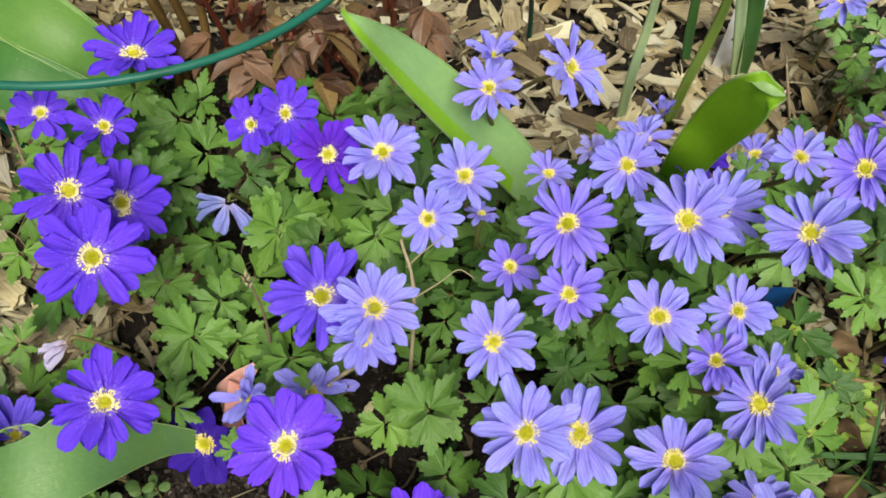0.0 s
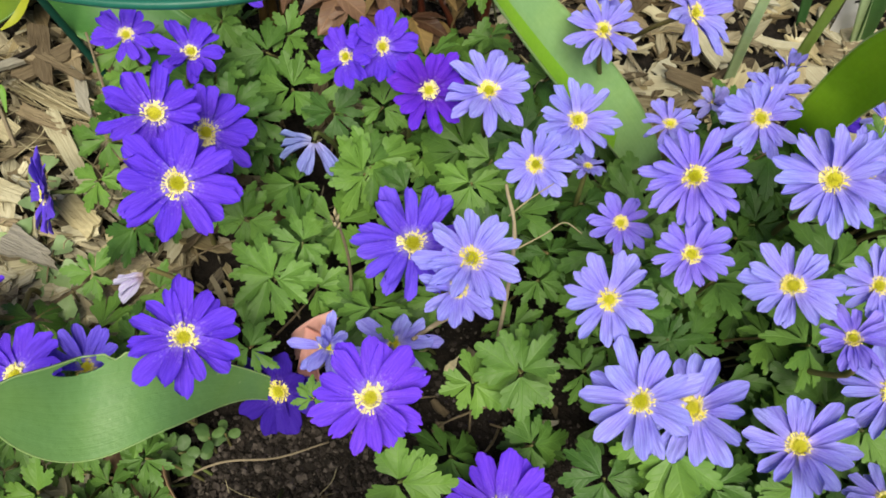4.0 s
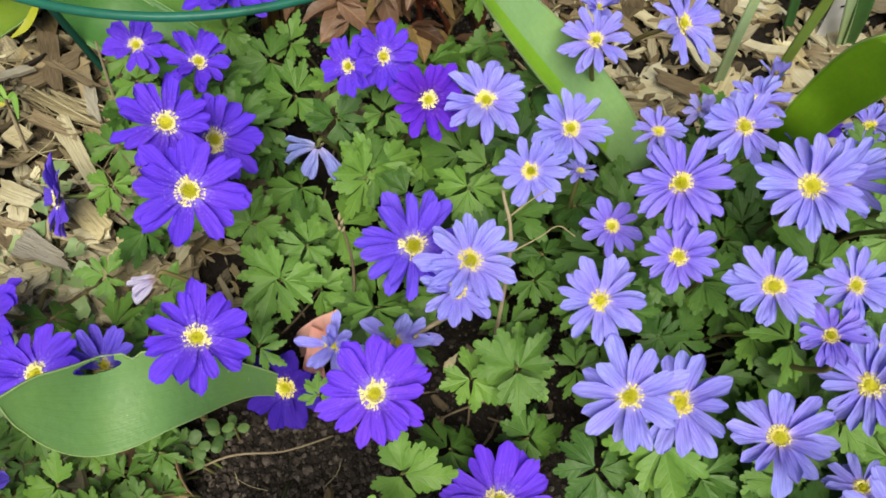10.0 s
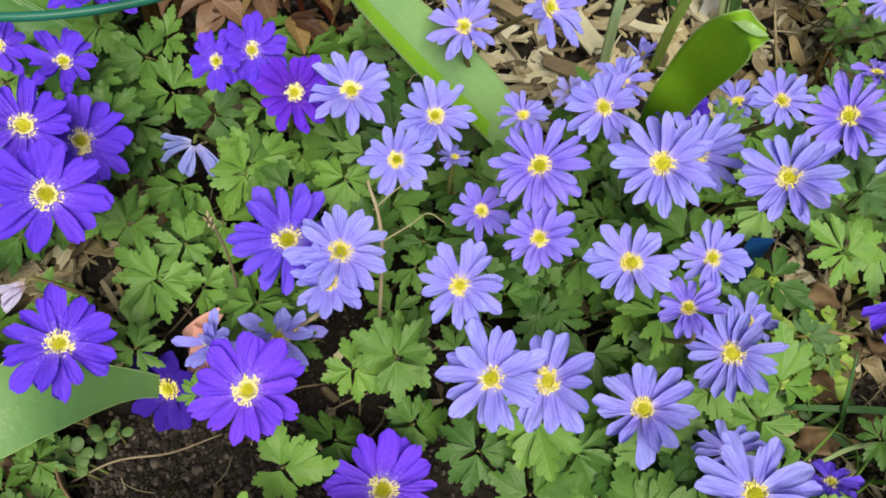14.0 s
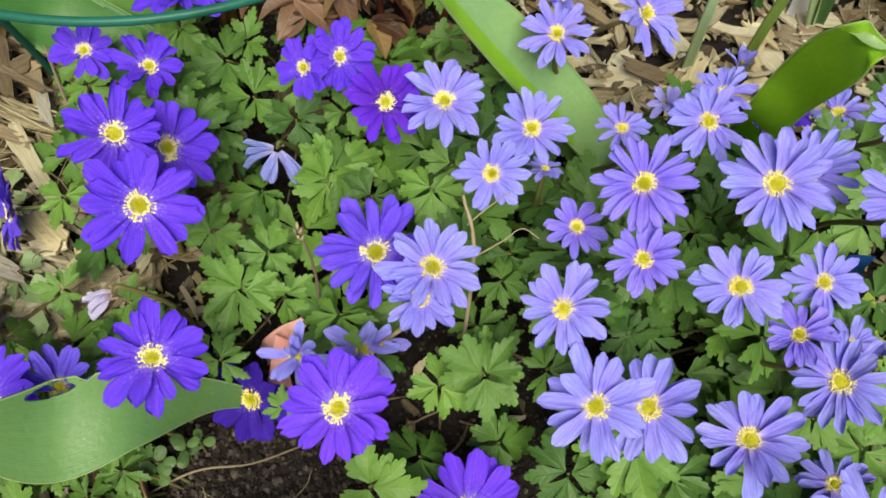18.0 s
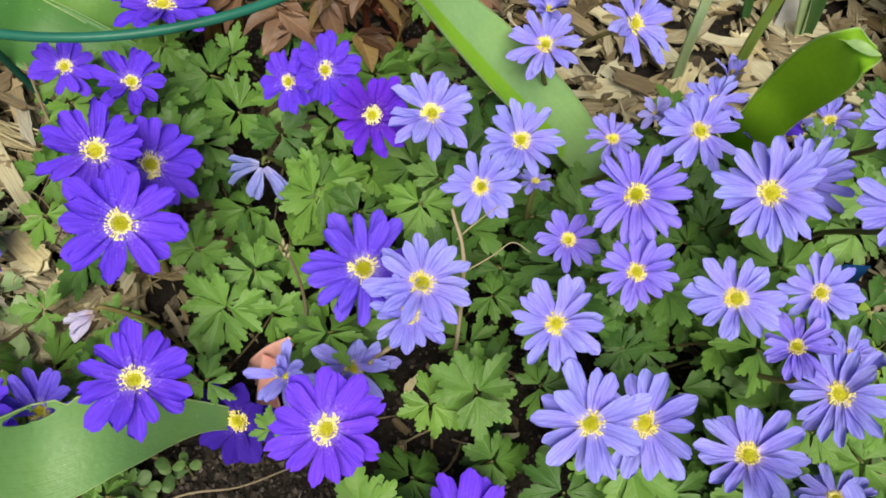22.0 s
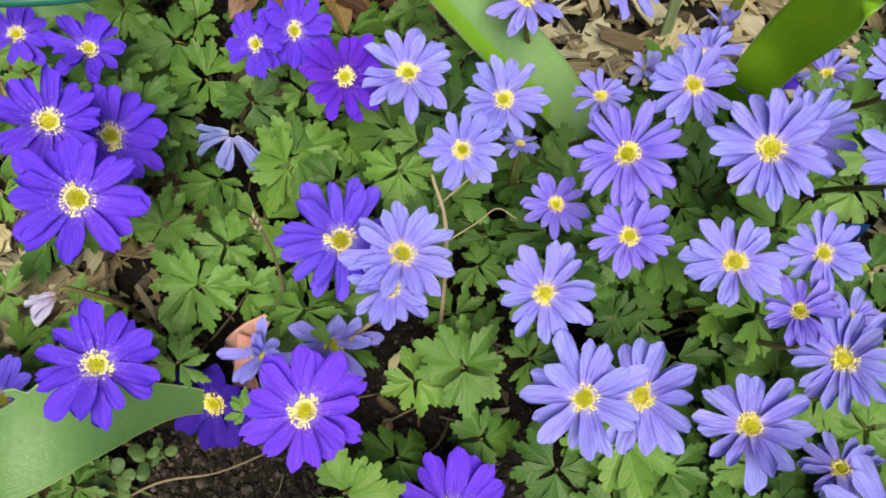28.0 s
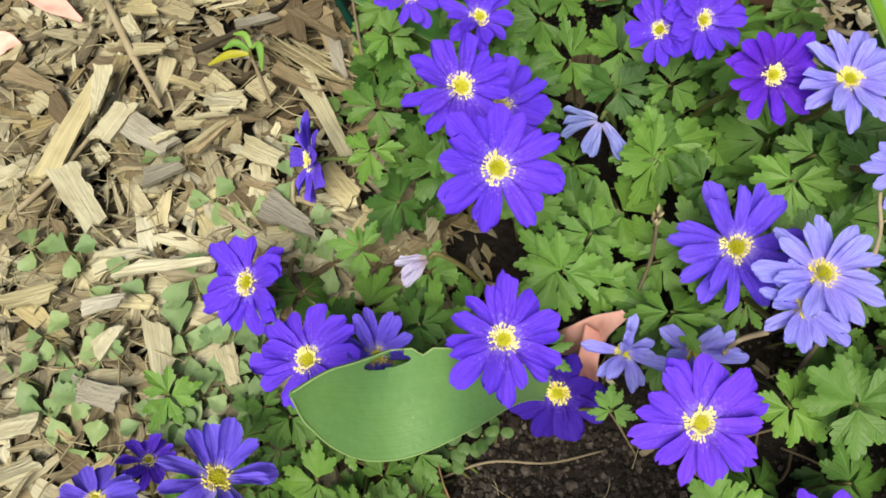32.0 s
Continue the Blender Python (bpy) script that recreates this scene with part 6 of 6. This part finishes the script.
# ---------------------------------------------------------------- broad slabs, bark and sticks on the mulch
wrnd = random.Random(81)
SLABS = (
    ((-0.262, 0.315, 0.012), (-0.236, 0.262, 0.014), 0.012, BARK), ((-0.240, 0.300, 0.011), (-0.216, 0.262, 0.013), 0.011, BARK), ((-0.228, 0.285, 0.014), (-0.206, 0.246, 0.014), 0.007, GREY_WOOD), ((-0.252, 0.288, 0.016), (-0.214, 0.270, 0.015), 0.006, BARK), ((-0.246, 0.250, 0.013), (-0.212, 0.238, 0.013), 0.008, BARK),
    ((0.055, 0.395, 0.012), (0.085, 0.370, 0.012), 0.013, BARK), ((0.105, 0.385, 0.012), (0.125, 0.355, 0.012), 0.016, PLANK), ((0.085, 0.345, 0.011), (0.115, 0.335, 0.011), 0.012, BARK), ((0.165, 0.330, 0.012), (0.190, 0.345, 0.012), 0.013, PLANK), ((0.130, 0.320, 0.010), (0.150, 0.303, 0.010), 0.012, PLANK), ((0.020, 0.400, 0.012), (0.045, 0.420, 0.012), 0.012, BARK),
    ((-0.236, 0.256, 0.012), (-0.187, 0.202, 0.012), 0.0115, PLANK), ((-0.223, 0.176, 0.010), (-0.190, 0.166, 0.010), 0.020, GREY_WOOD), ((-0.203, 0.201, 0.011), (-0.181, 0.185, 0.011), 0.014, PLANK),
    ((-0.323, 0.156, 0.014), (-0.323, 0.226, 0.014), 0.014, PLANK), ((-0.275, 0.124, 0.012), (-0.227, 0.142, 0.012), 0.0085, PLANK), ((-0.245, 0.113, 0.010), (-0.224, 0.075, 0.010), 0.012, PLANK),
    ((-0.275, 0.104, 0.014), (-0.257, 0.114, 0.016), 0.008, GREY_WOOD), ((-0.312, 0.097, 0.012), (-0.288, 0.112, 0.012), 0.011, PLANK), ((-0.286, 0.049, 0.010), (-0.269, 0.057, 0.010), 0.009, PLANK),
    ((-0.286, 0.245, 0.014), (-0.266, 0.268, 0.016), 0.0045, CHARRED), ((-0.266, 0.268, 0.016), (-0.251, 0.291, 0.014), 0.005, CHARRED), ((-0.272, 0.267, 0.016), (-0.251, 0.279, 0.018), 0.0065, GREY_WOOD),
    ((-0.258, 0.269, 0.013), (-0.229, 0.295, 0.013), 0.015, BARK), ((-0.251, 0.276, 0.012), (-0.230, 0.296, 0.013), 0.016, BARK), ((-0.306, 0.201, 0.012), (-0.270, 0.191, 0.012), 0.014, GREY_WOOD),
    ((-0.323, 0.173, 0.011), (-0.286, 0.142, 0.011), 0.016, PLANK), ((-0.372, 0.213, 0.012), (-0.342, 0.210, 0.012), 0.013, BARK), ((-0.282, 0.172, 0.010), (-0.263, 0.186, 0.010), 0.013, GREY_WOOD),
    ((-0.247, 0.204, 0.010), (-0.219, 0.198, 0.010), 0.013, PLANK), ((-0.266, 0.208, 0.012), (-0.239, 0.220, 0.012), 0.006, BARK), ((-0.263, 0.087, 0.010), (-0.256, 0.104, 0.012), 0.012, PLANK),
    ((-0.212, 0.106, 0.010), (-0.201, 0.091, 0.010), 0.010, PLANK), ((-0.268, 0.073, 0.010), (-0.240, 0.073, 0.010), 0.012, GREY_WOOD), ((-0.282, 0.201, 0.012), (-0.254, 0.218, 0.012), 0.007, BARK),
    ((-0.267, 0.218, 0.014), (-0.247, 0.226, 0.015), 0.013, PLANK), ((-0.264, 0.187, 0.014), (-0.251, 0.214, 0.014), 0.007, BARK),
    ((-0.327, 0.231, 0.016), (-0.311, 0.193, 0.016), 0.0125, PLANK), ((-0.304, 0.21, 0.015), (-0.305, 0.183, 0.015), 0.014, PLANK), ((-0.335, 0.265, 0.015), (-0.314, 0.271, 0.015), 0.011, PLANK), ((-0.319, 0.241, 0.014), (-0.299, 0.245, 0.014), 0.0095, PALE_BARK), ((-0.269, 0.22, 0.015), (-0.249, 0.222, 0.015), 0.01, PLANK), ((-0.251, 0.214, 0.016), (-0.264, 0.188, 0.016), 0.0035, PALE_BARK), ((-0.268, 0.207, 0.018), (-0.251, 0.213, 0.018), 0.0025, PLANK),
    ((-0.315, 0.273, 0.014), (-0.295, 0.27, 0.014), 0.01, PALE_BARK), ((-0.33, 0.26, 0.016), (-0.317, 0.248, 0.016), 0.007, PLANK), ((-0.278, 0.203, 0.014), (-0.261, 0.208, 0.014), 0.008, PALE_BARK), ((-0.273, 0.236, 0.014), (-0.258, 0.229, 0.014), 0.009, PALE_BARK), ((-0.251, 0.237, 0.014), (-0.237, 0.23, 0.014), 0.012, PALE_BARK), ((-0.283, 0.19, 0.015), (-0.273, 0.2, 0.015), 0.006, PLANK), ((-0.246, 0.198, 0.013), (-0.248, 0.216, 0.013), 0.01, PALE_BARK),
)
for p, q, wide, material in SLABS:
    p, q = Vector(p) + Vector((0, 0, 0.005)), Vector(q) + Vector((0, 0, 0.005))
    me = mesh_of("wood_slab", *slab_verts(wrnd, (q - p).length, wide, wrnd.uniform(0.0014, 0.0026)), material, False)
    ob = new("wood_slab", me)
    ob.matrix_world = Matrix.Translation((p + q) / 2) @ frame_of(Vector((wrnd.uniform(-0.12, 0.12), wrnd.uniform(-0.15, 0.1), 1)), (q - p))
    words = {PLANK: "broad pale split slab of pine on the mulch", GREY_WOOD: "weathered grey piece of wood on the mulch", PALE_BARK: "straw-brown weathered flake of wood on the mulch", BARK: "brown fibrous piece of bark on the mulch", CHARRED: "blackened stick lying on the mulch"}[material]
    tagged(ob, words, "wood piece", "wood pieces")

straw, straw_faces = [], []
for k in range(46):
    q = wrnd.random()
    p0 = Vector((-0.256, 0.263, 0.015)).lerp(Vector((-0.238, 0.268, 0.016)), q) + Vector((wrnd.uniform(-0.008, 0.012), wrnd.uniform(-0.002, 0.002), wrnd.uniform(0, 0.004)))
    p1 = Vector((-0.200, 0.246, 0.014)).lerp(Vector((-0.204, 0.259, 0.015)), q) + Vector((wrnd.uniform(-0.010, 0.008), wrnd.uniform(-0.002, 0.002), wrnd.uniform(0, 0.003)))
    bow = Vector((0, wrnd.uniform(-0.005, -0.001), wrnd.uniform(0.0, 0.004)))
    thick = wrnd.choice((0.0003, 0.0004, 0.0005, 0.0009))
    vs, fs = tube([p0, p0.lerp(p1, 0.35) + bow, p0.lerp(p1, 0.65) + bow * 0.8, p0.lerp(p1, wrnd.uniform(0.75, 1.05))], thick, thick * 0.5, 3, 4, 0.15)
    straw_faces += [tuple(i + len(straw) for i in f) for f in fs]
    straw += vs
tagged(new("straw_fibres", mesh_of("straw_fibres", straw, straw_faces, STRAW)), "bundle of dry straw fibres on the mulch", "straw", kind="stuff")

sprig = thing("sprig", (-0.255, 0.248, 0.010), "small yellow-green sprig of young leaves among wood chips", "seedling")
for line, widths, material, words in (
        ([(-0.256, 0.249, 0.024), (-0.265, 0.246, 0.024), (-0.276, 0.242, 0.018)], (0.0010, 0.0020, 0.0006), SPRIG_YELLOW, "yellowed leaf"),
        ([(-0.256, 0.250, 0.025), (-0.262, 0.250, 0.029), (-0.268, 0.247, 0.026)], (0.0009, 0.0018, 0.0006), SPRIG, ""),
        ([(-0.255, 0.251, 0.026), (-0.259, 0.255, 0.030), (-0.266, 0.256, 0.028)], (0.0009, 0.0016, 0.0005), SPRIG, ""),
        ([(-0.254, 0.251, 0.027), (-0.250, 0.251, 0.029), (-0.248, 0.244, 0.020)], (0.0010, 0.0019, 0.0005), SPRIG, "")):
    vs, fs = ribbon(line, widths, across(line, UPWARD), 0.35, 8, 4, edge=0.05)
    part("leaf", mesh_of("leaf", shifted(vs, sprig.location), fs, material), sprig, None, words)
part("stalk", mesh_of("stalk", *tube([(0, 0, -0.012), (0.0005, 0.001, 0.006), (-0.0005, 0.002, 0.017)], 0.0008, 0.0006, 4, 5), STEM), sprig)

# ---------------------------------------------------------------- dry stalks and root fibres between the plants
drnd = random.Random(91)


def scatter(name, label, category, count, box, long, radius, rise, material, lift=0.0):
    verts, faces = [], []
    for k in range(count):
        p = Vector((drnd.uniform(box[0], box[1]), drnd.uniform(box[2], box[3]), 0.0))
        p.z = ground_height(p.x, p.y) + lift + drnd.uniform(0.0, 0.006)
        a, size = drnd.uniform(0, 2 * math.pi), drnd.uniform(*long)
        d = Vector((math.cos(a), math.sin(a), 0)) * size
        vs, fs = tube([p, p + d * 0.5 + Vector((drnd.uniform(-0.15, 0.15) * size, drnd.uniform(-0.15, 0.15) * size, rise * drnd.uniform(0.2, 1.0))), p + d + Vector((0, 0, rise * drnd.uniform(0, 1.2)))], radius, radius * 0.6, 3, 4, 0.1)
        faces += [tuple(i + len(verts) for i in f) for f in fs]
        verts += vs
    return tagged(new(name, mesh_of(name, verts, faces, material)), label, category, kind="stuff")


scatter("dry_stalks", "thin brown dead stalks lying between the plants", "plant litter", 70, (-0.12, 0.20, 0.115, 0.29), (0.015, 0.045), 0.0007, 0.016, BARK)
scatter("root_fibres", "fine pale root fibres on the bare soil", "plant litter", 12, (-0.115, 0.0, 0.05, 0.108), (0.006, 0.018), 0.00022, 0.003, STRAW)
scatter("grass_litter", "fine straw and stalks on the soil between the plants", "plant litter", 60, (0.19, 0.33, 0.07, 0.19), (0.01, 0.04), 0.0005, 0.010, STRAW)
scatter("wood_splinters", "thin straw-coloured splinters strewn over the wood chips", "mulch", 420, (-0.37, -0.175, 0.05, 0.30), (0.008, 0.030), 0.00045, 0.004, STRAW, 0.009)
